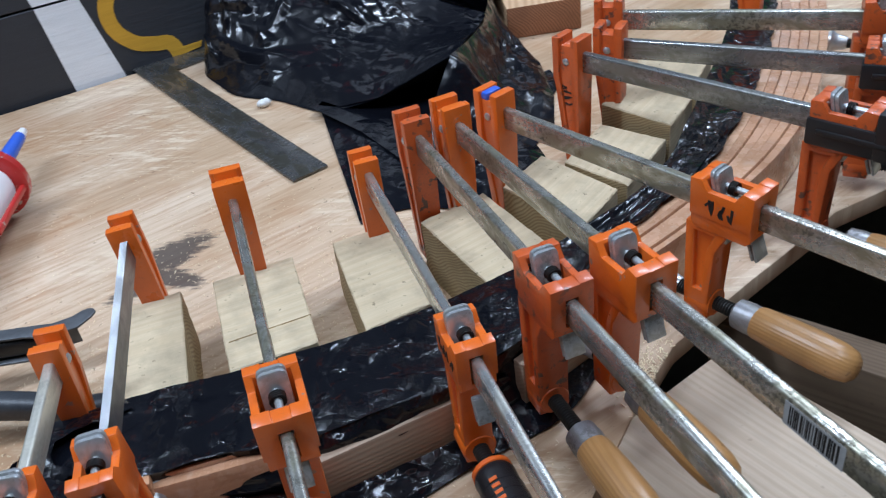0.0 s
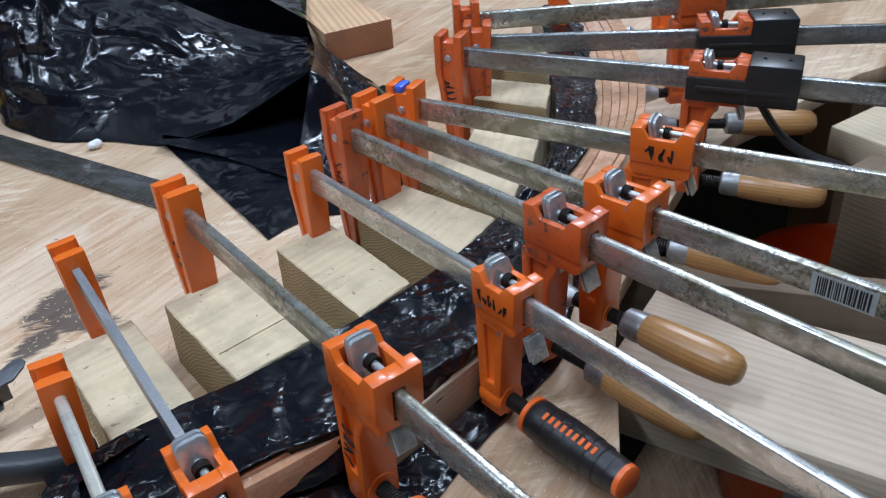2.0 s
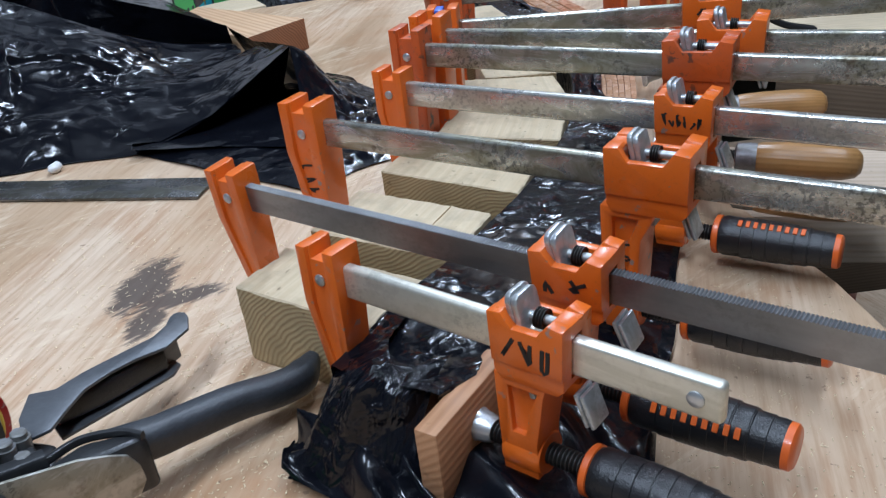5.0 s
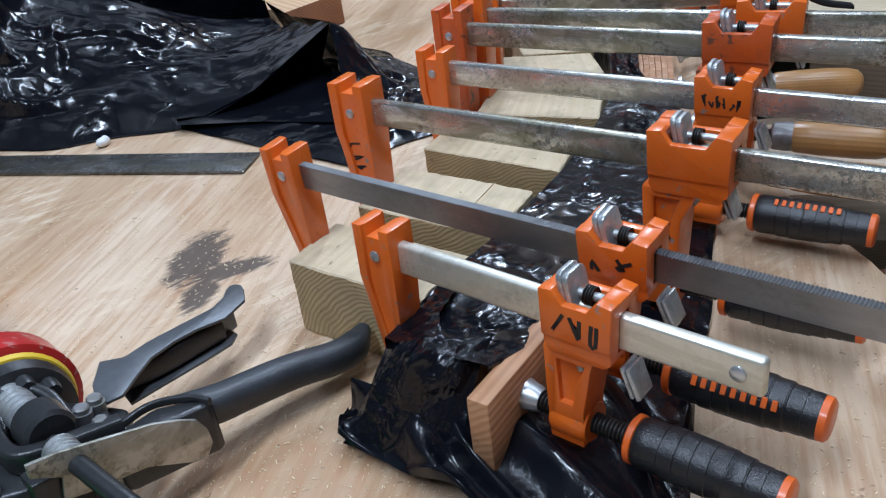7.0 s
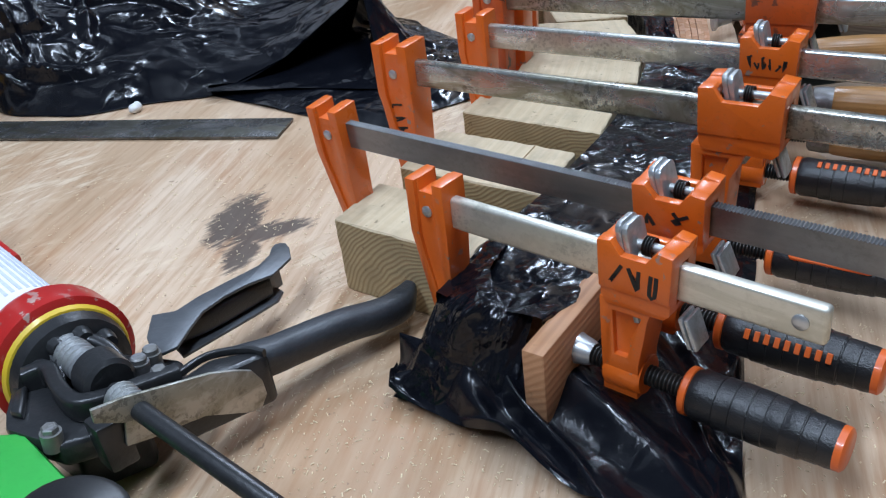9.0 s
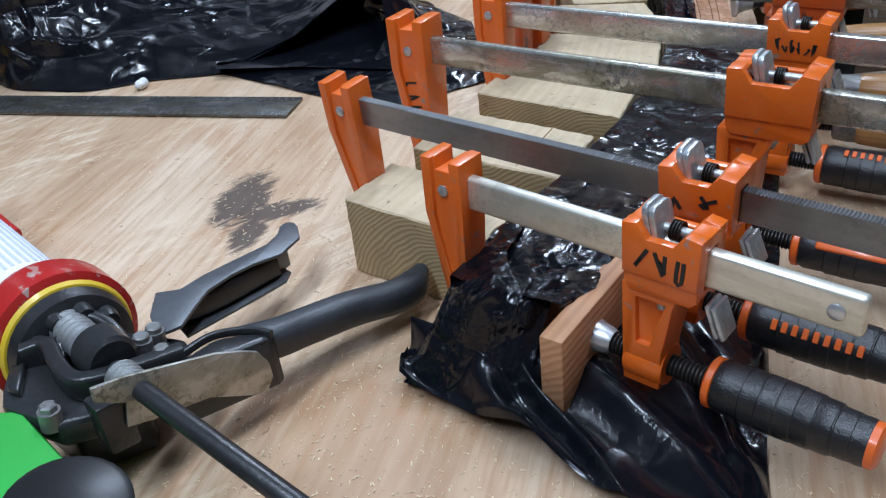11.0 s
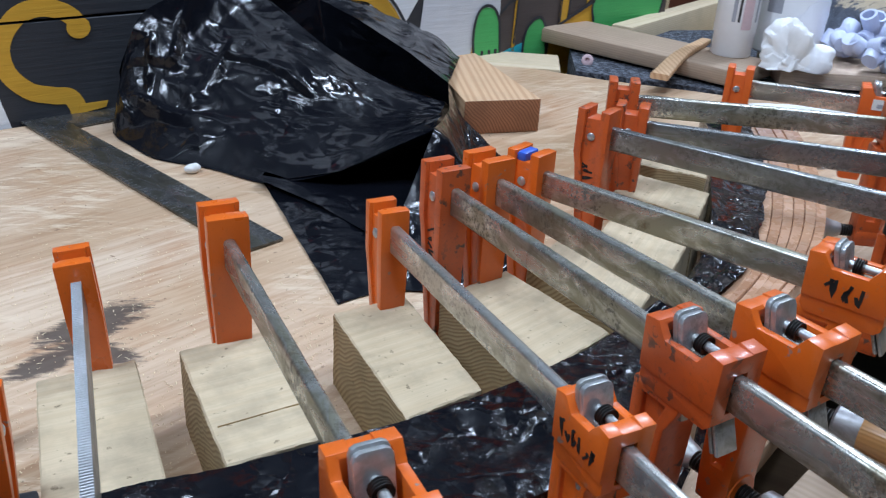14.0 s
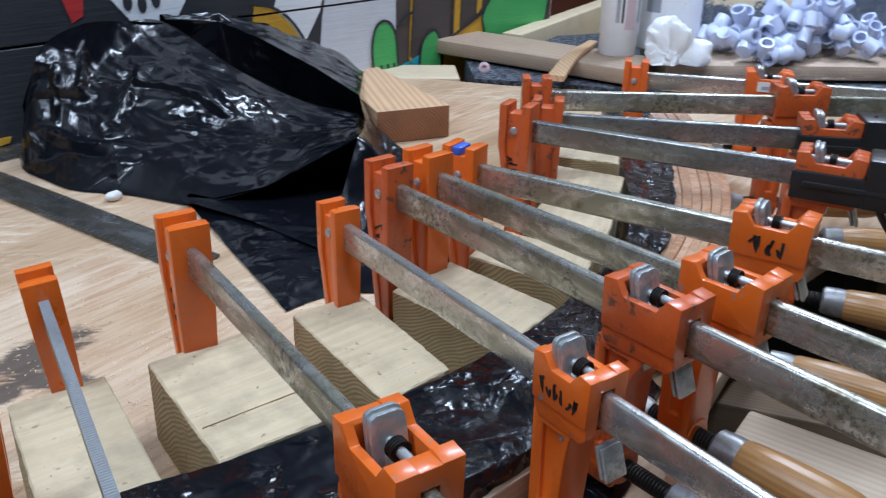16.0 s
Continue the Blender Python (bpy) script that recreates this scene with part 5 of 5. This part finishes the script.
AXIS = Vector((-0.048, 0.36, 0.0)).normalized()          # from the mechanism to the nozzle
HEAD = Vector((-0.402, 0.520, 0.040))
gpart("frame_ring", turned([(0.0, 0.032), (0.002, 0.0365), (0.020, 0.0365), (0.026, 0.0340), (0.030, 0.0310)], HEAD, AXIS, 40), RED, None, "chipped red enamelled end ring")
gpart("seal_ring", turned([(-0.0028, 0.0300), (-0.0024, 0.0315), (0.0, 0.0328), (0.0004, 0.0318)], HEAD, AXIS, 40), YELLOW_RING, None, "yellow plastic ring")
tube = gpart("cartridge", turned([(0.026, 0.0245), (0.218, 0.0245), (0.221, 0.023), (0.224, 0.012), (0.232, 0.011)], HEAD, AXIS, 32), WHITE_TUBE, None, "white sealant cartridge")
gpart("front_ring", turned([(0.222, 0.030), (0.224, 0.0345), (0.233, 0.0345), (0.236, 0.031)], HEAD, AXIS, 40), RED, None, "red enamelled front ring")
for side in (-1, 1):
    off = Vector((0.029 * side, 0.004 * side, -0.006))
    gpart("side_rail", sweep([HEAD + AXIS * q + off for q in ((0.02, 0.09, 0.16, 0.226) if side < 0 else (0.145, 0.17, 0.20, 0.226))], rounded(0.005, 0.006, 0.0015, 2)), RED, None, "red frame rail")
bm = bmesh.new()
for i in range(8):
    a = radians(25 + 9 * i)
    add(bm, box(0.05, 0.16 - 0.018 * (i % 3), -0.0009, 0.0009, 0.0243, 0.0248), pose(0, 0, 0, 55 - 9 * i, 0, 0))
bm.transform(Matrix.Translation(HEAD) @ AXIS.to_track_quat("X", "Z").to_matrix().to_4x4())
gpart("print", bm, PALE_PRINT, tube, "lines of small pale print", 0)
gpart("cradle", sweep([HEAD + AXIS * s + Vector((0, 0, -0.0265)) for s in (0.01, 0.1, 0.2, 0.224)], rounded(0.020, 0.003, 0.001, 2)), RED, None, "red steel cradle")
gpart("nozzle_cap", turned([(0.233, 0.0085), (0.262, 0.0080), (0.300, 0.0070), (0.322, 0.0062)], HEAD, AXIS, 18), BLUE, tube, "blue nozzle cap")
gpart("nozzle_tip", turned([(0.321, 0.0058), (0.336, 0.0040), (0.338, 0.0025)], HEAD, AXIS, 14), WHITE_TUBE, tube, "pale nozzle tip")
# black cast mechanism
gpart("end_plate", turned([(-0.012, 0.024), (-0.010, 0.0288), (-0.003, 0.0305)], HEAD, AXIS, 36), BLACK_CAST)


def leaning(bm, k=-0.12):
    """The gun lies rolled towards its handles: heights fall with x."""
    bm.transform(Matrix(((1, 0, 0, 0), (0, 1, 0, 0), (k, 0, 1, k * 0.40), (0, 0, 0, 1))))
    return bm


housing = gpart("housing", leaning(slab([(-0.441, 0.480), (-0.438, 0.492), (-0.4265, 0.521), (-0.395, 0.522), (-0.372, 0.500), (-0.357, 0.481), (-0.362, 0.463), (-0.396, 0.447), (-0.4255, 0.452)], 0.031, 0.045, 0.003)), BLACK_CAST, None, "black cast housing with bolts")
gpart("foot", slab([(-0.428, 0.502), (-0.392, 0.490), (-0.384, 0.472), (-0.388, 0.463), (-0.420, 0.468)], 0.001, 0.036, 0.003), BLACK_CAST, housing)
gpart("stop_block", leaning(slab([(-0.413, 0.449), (-0.402, 0.452), (-0.397, 0.4385), (-0.411, 0.4365)], 0.030, 0.056, 0.002)), BLACK_CAST, housing)
gpart("side_rib", sweep(smooth_line([(-0.424, 0.505, 0.052), (-0.4135, 0.5005, 0.053), (-0.4135, 0.4805, 0.053), (-0.4105, 0.4645, 0.053), (-0.3985, 0.459, 0.052), (-0.384, 0.4585, 0.050), (-0.3655, 0.458, 0.048)], 6), rounded(0.0075, 0.013, 0.002, 3)), BLACK_CAST, housing)
gpart("side_rib", sweep(smooth_line([(-0.4115, 0.490, 0.046), (-0.4065, 0.500, 0.053), (-0.3995, 0.506, 0.055), (-0.3915, 0.506, 0.055), (-0.3855, 0.4965, 0.052), (-0.383, 0.480, 0.046)], 6), rounded(0.0060, 0.012, 0.002, 3)), BLACK_CAST, housing)
gpart("side_rib", leaning(slab([(-0.436, 0.486), (-0.430, 0.500), (-0.424, 0.503), (-0.432, 0.480)], 0.044, 0.049, 0.0015)), BLACK_CAST, housing)
for k in range(4):
    a = radians(35 + 34 * k)
    gpart("lobe", turned([(-0.004, 0.0040), (0.0, 0.0052), (0.010, 0.0052)], HEAD - AXIS * 0.013 + Vector((math.cos(a) * 0.021, 0, math.sin(a) * 0.021)), AXIS, 12), BLACK_CAST, housing)
gpart("spring", turned([p for i in range(7) for p in ((i * 0.0042, 0.0075), (i * 0.0042 + 0.0014, 0.0090), (i * 0.0042 + 0.0028, 0.0090))], Vector((-0.398, 0.484, 0.056)), AXIS, 18), ZINC, housing, "bright coil spring")
gpart("barrel", turned([(0.0, 0.0105), (0.002, 0.0125), (0.016, 0.0125), (0.018, 0.010)], Vector((-0.3935, 0.466, 0.055)), AXIS, 24), BLACK_CAST, housing)
for x, y, z, sides in ((-0.4255, 0.4575, 0.0520, 6), (-0.3775, 0.477, 0.0515, 20), (-0.3700, 0.482, 0.0500, 20), (-0.3735, 0.4615, 0.0515, 6)):
    bm = turned([(0, 0.0038), (0.0034, 0.0038), (0.0041, 0.0031)], Vector((x, y, z)), Vector((0.12, 0, 1)), sides)
    add(bm, turned([(-0.008, 0.0048), (0.0010, 0.0048)], Vector((x, y, z)), Vector((0.12, 0, 1)), 20))
    gpart("bolt", bm, FERRULE, housing, "zinc bolt head")
gpart("pivot_lug", leaning(slab([(-0.3785 + 0.0125 * math.cos(a), 0.475 + 0.0115 * math.sin(a)) for a in [radians(15 * i) for i in range(24)]], 0.036, 0.0505, 0.002)), BLACK_CAST, housing)
# fixed handle, tapered and hooked at its end
line = smooth_line([(-0.338, 0.460, 0.036), (-0.3195, 0.460, 0.032), (-0.303, 0.4625, 0.0285), (-0.276, 0.463, 0.025), (-0.252, 0.4625, 0.020), (-0.237, 0.4655, 0.018), (-0.2255, 0.4715, 0.0205)], 7)
gpart("fixed_handle", sweep(line, rounded(0.0185, 0.019, 0.007, 5), True, lambda t: (1.0 - 0.16 * t - 0.9 * max(0, t - 0.85) * 3, 1.0 - 0.10 * t - 0.9 * max(0, t - 0.85) * 3)), DUSTY_RUBBER, None, "dusty black rubber-coated handle")
gpart("handle_bracket", leaning(slab([(-0.3765, 0.449), (-0.363, 0.4565), (-0.3495, 0.461), (-0.3345, 0.456), (-0.3250, 0.450), (-0.327, 0.4455), (-0.350, 0.4445), (-0.374, 0.4435)], 0.024, 0.0535, 0.003)), BLACK_CAST, housing, "black channel that holds the handle")
gpart("bracket_lip", sweep(smooth_line([(-0.366, 0.457, 0.050), (-0.350, 0.4615, 0.0485), (-0.334, 0.456, 0.0465), (-0.327, 0.447, 0.0455)], 6), rounded(0.003, 0.004, 0.001, 2)), BLACK_CAST, housing)
# trigger handle: a folded grey channel, hooked outward at its end
top = slab([(-0.3695, 0.4805), (-0.366, 0.500), (-0.356, 0.519), (-0.3445, 0.515), (-0.3295, 0.5215), (-0.309, 0.527), (-0.2875, 0.5325), (-0.277, 0.540), (-0.2718, 0.5472), (-0.2682, 0.5500), (-0.2645, 0.5500), (-0.2622, 0.5472), (-0.2630, 0.5415), (-0.2685, 0.529), (-0.286, 0.5175), (-0.3035, 0.5165), (-0.3185, 0.5125), (-0.3335, 0.5055), (-0.3455, 0.494), (-0.357, 0.482)], 0.0505, 0.0525, 0.0006)
back = sweep(smooth_line([(-0.352, 0.517, 0.041), (-0.3295, 0.5195, 0.041), (-0.309, 0.525, 0.041), (-0.2875, 0.5305, 0.041), (-0.275, 0.5375, 0.041)], 6), rounded(0.002, 0.019, 0.0008, 2))
low = slab([(-0.352, 0.500), (-0.352, 0.518), (-0.3295, 0.5215), (-0.309, 0.527), (-0.2875, 0.5325), (-0.280, 0.535), (-0.279, 0.527), (-0.286, 0.5195), (-0.306, 0.513), (-0.324, 0.508)], 0.0315, 0.0335, 0.0006)
gpart("trigger_handle", leaning(add(add(top, back), low)), GREY_CAST, None, "worn grey folded trigger handle")
# black body added inside the channel to give its hollow the look of shade
gpart("trigger_lining", leaning(sweep(smooth_line([(-0.350, 0.510, 0.042), (-0.328, 0.5135, 0.042), (-0.307, 0.5195, 0.042), (-0.288, 0.5255, 0.042)], 6), rounded(0.007, 0.014, 0.003, 3))), BLACK_RUBBER, None, "black filler standing for the channel's shaded hollow")
# release plate and push rod
bm = prism([(-0.4095, 0.0694), (-0.3964, 0.0670), (-0.3765, 0.0606), (-0.3562, 0.0540), (-0.3447, 0.0480), (-0.3369, 0.0428), (-0.3329, 0.0341), (-0.3325, 0.0252), (-0.3367, 0.0198), (-0.3426, 0.0203), (-0.3646, 0.0338), (-0.3753, 0.0362), (-0.3896, 0.0390), (-0.4015, 0.0428), (-0.3986, 0.0545), (-0.4101, 0.0625)], -0.0010, 0.0010, 0.0005)
bm.transform(Matrix(((1, 0, 0, 0), (0.1015, 1, 0, 0.437 + 0.40 * 0.1015), (0, 0, 1, 0), (0, 0, 0, 1))))
gpart("release_plate", bm, PLATE_STEEL, None, "dull steel thumb release plate")
gpart("plate_spring", turned([p for i in range(4) for p in ((i * 0.0034, 0.0068), (i * 0.0034 + 0.0012, 0.0080), (i * 0.0034 + 0.0022, 0.0080))], Vector((-0.3925, 0.4405, 0.056)), AXIS, 18), ZINC, None, "bright coil spring")
gpart("push_rod", turned([(-0.02, 0.0046), (0.20, 0.0046), (0.2008, 0.0040)], Vector((-0.3909, 0.4379, 0.0561)), Vector((0.024, -0.1065, -0.006)), 18), BLACK_CAST, None, "dark steel push rod")

# green tool beside it
tool = empty("green_tool", pose(-0.475, 0.43, 0), "bright green plastic tool with a black wheel, beside the caulking gun", "tool")
T = Matrix.Translation((0.475, -0.43, 0))
bm = slab([(-0.54, 0.49), (-0.446, 0.484), (-0.434, 0.474), (-0.428, 0.432), (-0.428, 0.415), (-0.47, 0.38), (-0.54, 0.40)], 0.001, 0.049, 0.005)
bm.transform(T)
part("shell", bm, GREEN_TOOL, tool)
bm = turned([(0, 0.022), (0.002, 0.024), (0.010, 0.024), (0.012, 0.021)], Vector((-0.437, 0.398, 0.044)), Vector((0.1, -0.2, 1)), 32)
bm.transform(T)
part("wheel", bm, BLACK_PLASTIC, tool, "black plastic wheel")

# orange bucket on the low platform
bucket = empty("bucket", pose(0.64, 0.74, -0.672), "orange plastic bucket with a printed grey label, under the plank", "bucket")
prof = [(0.001, 0.128), (0.004, 0.132), (0.30, 0.150), (0.302, 0.156), (0.318, 0.157), (0.32, 0.152), (0.368, 0.154), (0.372, 0.158), (0.376, 0.155), (0.372, 0.149), (0.05, 0.132)]
bm = lathe(prof, 56)
bm.transform(Matrix.Rotation(radians(-90), 4, "Y"))
body = part("shell", bm, ORANGE_BUCKET, bucket)


def on_bucket(a0, a1, z0, z1, lift, mat, name, label=""):
    def f(u, v):
        a, z = radians(a0 + (a1 - a0) * u), z0 + (z1 - z0) * v
        r = 0.132 + 0.018 * z / 0.30 + lift
        return (r * math.cos(a), r * math.sin(a), z)
    part(name, sheet(16, 6, f), mat, bucket, label)


on_bucket(-150, -80, 0.05, 0.22, 0.0008, PRINT_GREY, "label", "grey printed label")
for i, (a, z) in enumerate(((-140, 0.16), (-120, 0.17), (-100, 0.15), (-135, 0.10), (-112, 0.09), (-92, 0.08))):
    on_bucket(a - 6, a + 6, z - 0.022, z + 0.018, 0.0016, (ORANGE_BUCKET, PRINT_PINK, PRINT_BLUE)[i % 3], "label_patch", "small printed patch")

# things on the deck board behind the table
tube = empty("sealant_tube", pose(0.482, 1.338, 0.032), "white upright sealant tube with pink and black print", "tube")
bm = lathe([(0.0, 0.0265), (0.002, 0.028), (0.030, 0.028), (0.032, 0.0295), (0.25, 0.0295), (0.26, 0.024), (0.28, 0.010), (0.30, 0.009)], 36)
bm.transform(Matrix.Rotation(radians(-90), 4, "Y"))
part("shell", bm, WHITE_TUBE, tube)
for a0, a1, z0, z1, mat in ((-100, -72, 0.04, 0.235, PRINT_PINK), (-128, -118, 0.05, 0.12, PRINT_GREY), (-60, -52, 0.05, 0.21, PRINT_GREY), (-112, -106, 0.05, 0.09, INK)):
    def f(u, v, a0=a0, a1=a1, z0=z0, z1=z1):
        a = radians(a0 + (a1 - a0) * u)
        return (0.0298 * math.cos(a), 0.0298 * math.sin(a), z0 + (z1 - z0) * v)
    part("print", sheet(6, 3, f), mat, tube)
jar = empty("white_jar", pose(0.578, 1.365, 0.032), "large white plastic jar with blue and grey print", "jar")
bm = lathe([(0.0, 0.047), (0.004, 0.051), (0.15, 0.051), (0.165, 0.048), (0.172, 0.040), (0.176, 0.042), (0.20, 0.042), (0.203, 0.039)], 40)
bm.transform(Matrix.Rotation(radians(-90), 4, "Y"))
part("shell", bm, WHITE_TUBE, jar)
for a0, a1, z0, z1, mat in ((-120, -60, 0.128, 0.140, PRINT_BLUE), (-126, -72, 0.105, 0.121, PRINT_GREY), (-122, -70, 0.090, 0.094, PRINT_GREY), (-160, -134, 0.06, 0.16, PRINT_GREY)):
    def f(u, v, a0=a0, a1=a1, z0=z0, z1=z1):
        a = radians(a0 + (a1 - a0) * u)
        return (0.0513 * math.cos(a), 0.0513 * math.sin(a), z0 + (z1 - z0) * v)
    part("print", sheet(10, 3, f), mat, jar, "printed bars")

# crumpled tissue
def crumple(rx, ry, rz, seed, amp):
    bm = bmesh.new()
    bmesh.ops.create_icosphere(bm, subdivisions=5, radius=1)
    for v in bm.verts:
        d = v.co.copy()
        k = 1 + amp * (crease(d.x + seed, d.y + d.z * 0.7, seed, 1.1) + 0.5 * crease(d.y - seed, d.z + d.x * 0.6, seed + 3, 0.6))
        v.co = Vector((d.x * rx, d.y * ry, max(-0.1, d.z) * rz)) * k
    return bm


tagged(part("tissue", crumple(0.050, 0.042, 0.058, 3, 1.1), TISSUE, smooth=22, m=pose(0.535, 1.262, 0.036, 0, 0, 0)), "crumpled white paper tissue on the deck board", "tissue")
tagged(part("tissue", crumple(0.075, 0.04, 0.012, 9, 0.9), TISSUE, smooth=22, m=pose(0.52, 1.145, 0.002, 0, 0, -15)), "flattened white tissue lying on the table", "tissue")

# clear bag full of small white caps
caps = empty("bag_of_caps", pose(0.755, 1.285, 0.030), "clear plastic bag full of small milky plastic caps", "bag")
rnd = random.Random(5)
proto = None
for i in range(120):
    while True:
        x, y = rnd.uniform(-0.14, 0.16), rnd.uniform(-0.07, 0.07)
        lim = 1 - (x / 0.165) ** 2 - (y / 0.08) ** 2
        if lim > 0.05:
            break
    z = 0.016 + rnd.random() * 0.070 * lim
    m = Matrix.Translation((x, y, z)) @ pose(0, 0, 0, rnd.uniform(0, 360), rnd.uniform(-60, 60), rnd.uniform(0, 360))
    if proto is None:
        proto = part("cap", lathe([(0, 0.0095), (0.0, 0.0108), (0.014, 0.0115), (0.022, 0.0108), (0.022, 0.0078), (0.005, 0.0074)], 14), WHITE_CAP, caps, "", m)
    else:
        o = new("cap", proto.data)
        o.parent, o.matrix_local = caps, m
clear = Mat("clear_film")
clear.set(color=(0.9, 0.93, 1.0), rough=0.12, trans=1.0, ior=1.05, spec=0.6)
clear.bump(clear.noise(40, None, 3), 0.6, 0.004)
film = part("film", crumple(0.215, 0.105, 0.125, 12, 0.30), clear.m, caps, "clear crinkled film")
film.visible_shadow = False

# split stick on the deck board
line = smooth_line([(0.338, 1.226, 0.026), (0.395, 1.305, 0.036), (0.468, 1.395, 0.037)], 6)
tagged(part("split_stick", sweep(line, rounded(0.020, 0.008, 0.002, 2), True, lambda t: (1.25 - 0.5 * t, 1)), CEDAR), "pale split stick with a torn end on the deck board", "stick")
tagged(part("washer", turned([(0, 0.0035), (0, 0.0085), (0.004, 0.0085), (0.005, 0.007), (0.005, 0.0035), (0.001, 0.003)], Vector((0.283, 1.372, 0.010)), Vector((-0.3, -0.9, 0.3)), 24), PRINT_PINK), "pale round washer on the matting", "washer")

# sawdust and chips
rnd = random.Random(11)


def chips(name, label, spots, size):
    verts, faces = [], []
    for cx, cy, rx, ry, z, n in spots:
        for _ in range(n):
            x, y = rnd.gauss(cx, rx), rnd.gauss(cy, ry)
            if inside(x, y) is False and z < 0.001:
                continue
            a, l, w = rnd.uniform(0, math.pi), size * rnd.uniform(0.4, 1.0) * rnd.choice((0.5, 0.7, 1, 1.2, 1.8, 3.0)), size * rnd.uniform(0.25, 0.6)
            c, s = math.cos(a), math.sin(a)
            h, i = z + 0.0004, len(verts)
            t = rnd.uniform(0.0001, 0.0004)
            for px, py, pz in ((-l, -w, 0), (l, -w, t), (l, w, t * 0.5), (-l, w, 0), (0, 0, t + 0.00015)):
                verts.append((x + px * c - py * s, y + px * s + py * c, h + pz))
            faces += [(i, i + 1, i + 4), (i + 1, i + 2, i + 4), (i + 2, i + 3, i + 4), (i + 3, i, i + 4)]
    me = bpy.data.meshes.new(name)
    me.from_pydata(verts, [], faces)
    me.materials.append(SAWDUST)
    return tagged(new(name, me), label, "sawdust", kind="stuff")


def inside(x, y):
    odd = False
    for (x0, y0), (x1, y1) in zip(outline, outline[1:] + outline[:1]):
        if (y0 > y) != (y1 > y) and x < (x1 - x0) * (y - y0) / (y1 - y0) + x0:
            odd = not odd
    return odd


chips("wood_chips", "fine sawdust and wood chips scattered on the table", [(-0.25, 0.65, 0.10, 0.10, 0, 1400), (-0.30, 0.42, 0.08, 0.07, 0, 1900), (-0.05, 0.62, 0.09, 0.05, 0, 1300), (-0.10, 0.55, 0.10, 0.04, 0, 900), (-0.15, 0.28, 0.10, 0.06, 0, 1500), (0.03, 0.40, 0.04, 0.05, 0, 200), (0.2, 0.9, 0.15, 0.15, 0, 250), (-0.4, 0.85, 0.12, 0.10, 0, 150)], 0.00062)
chips("sawdust_heap", "small heaps of pale sawdust on plank and table edge", [(0.125, 0.475, 0.012, 0.014, 0.0005, 700), (0.135, 0.49, 0.02, 0.02, 0.0005, 250), (0.28, 0.39, 0.015, 0.012, -0.001, 160), (0.20, 0.36, 0.05, 0.05, -0.0015, 120)], 0.0009)
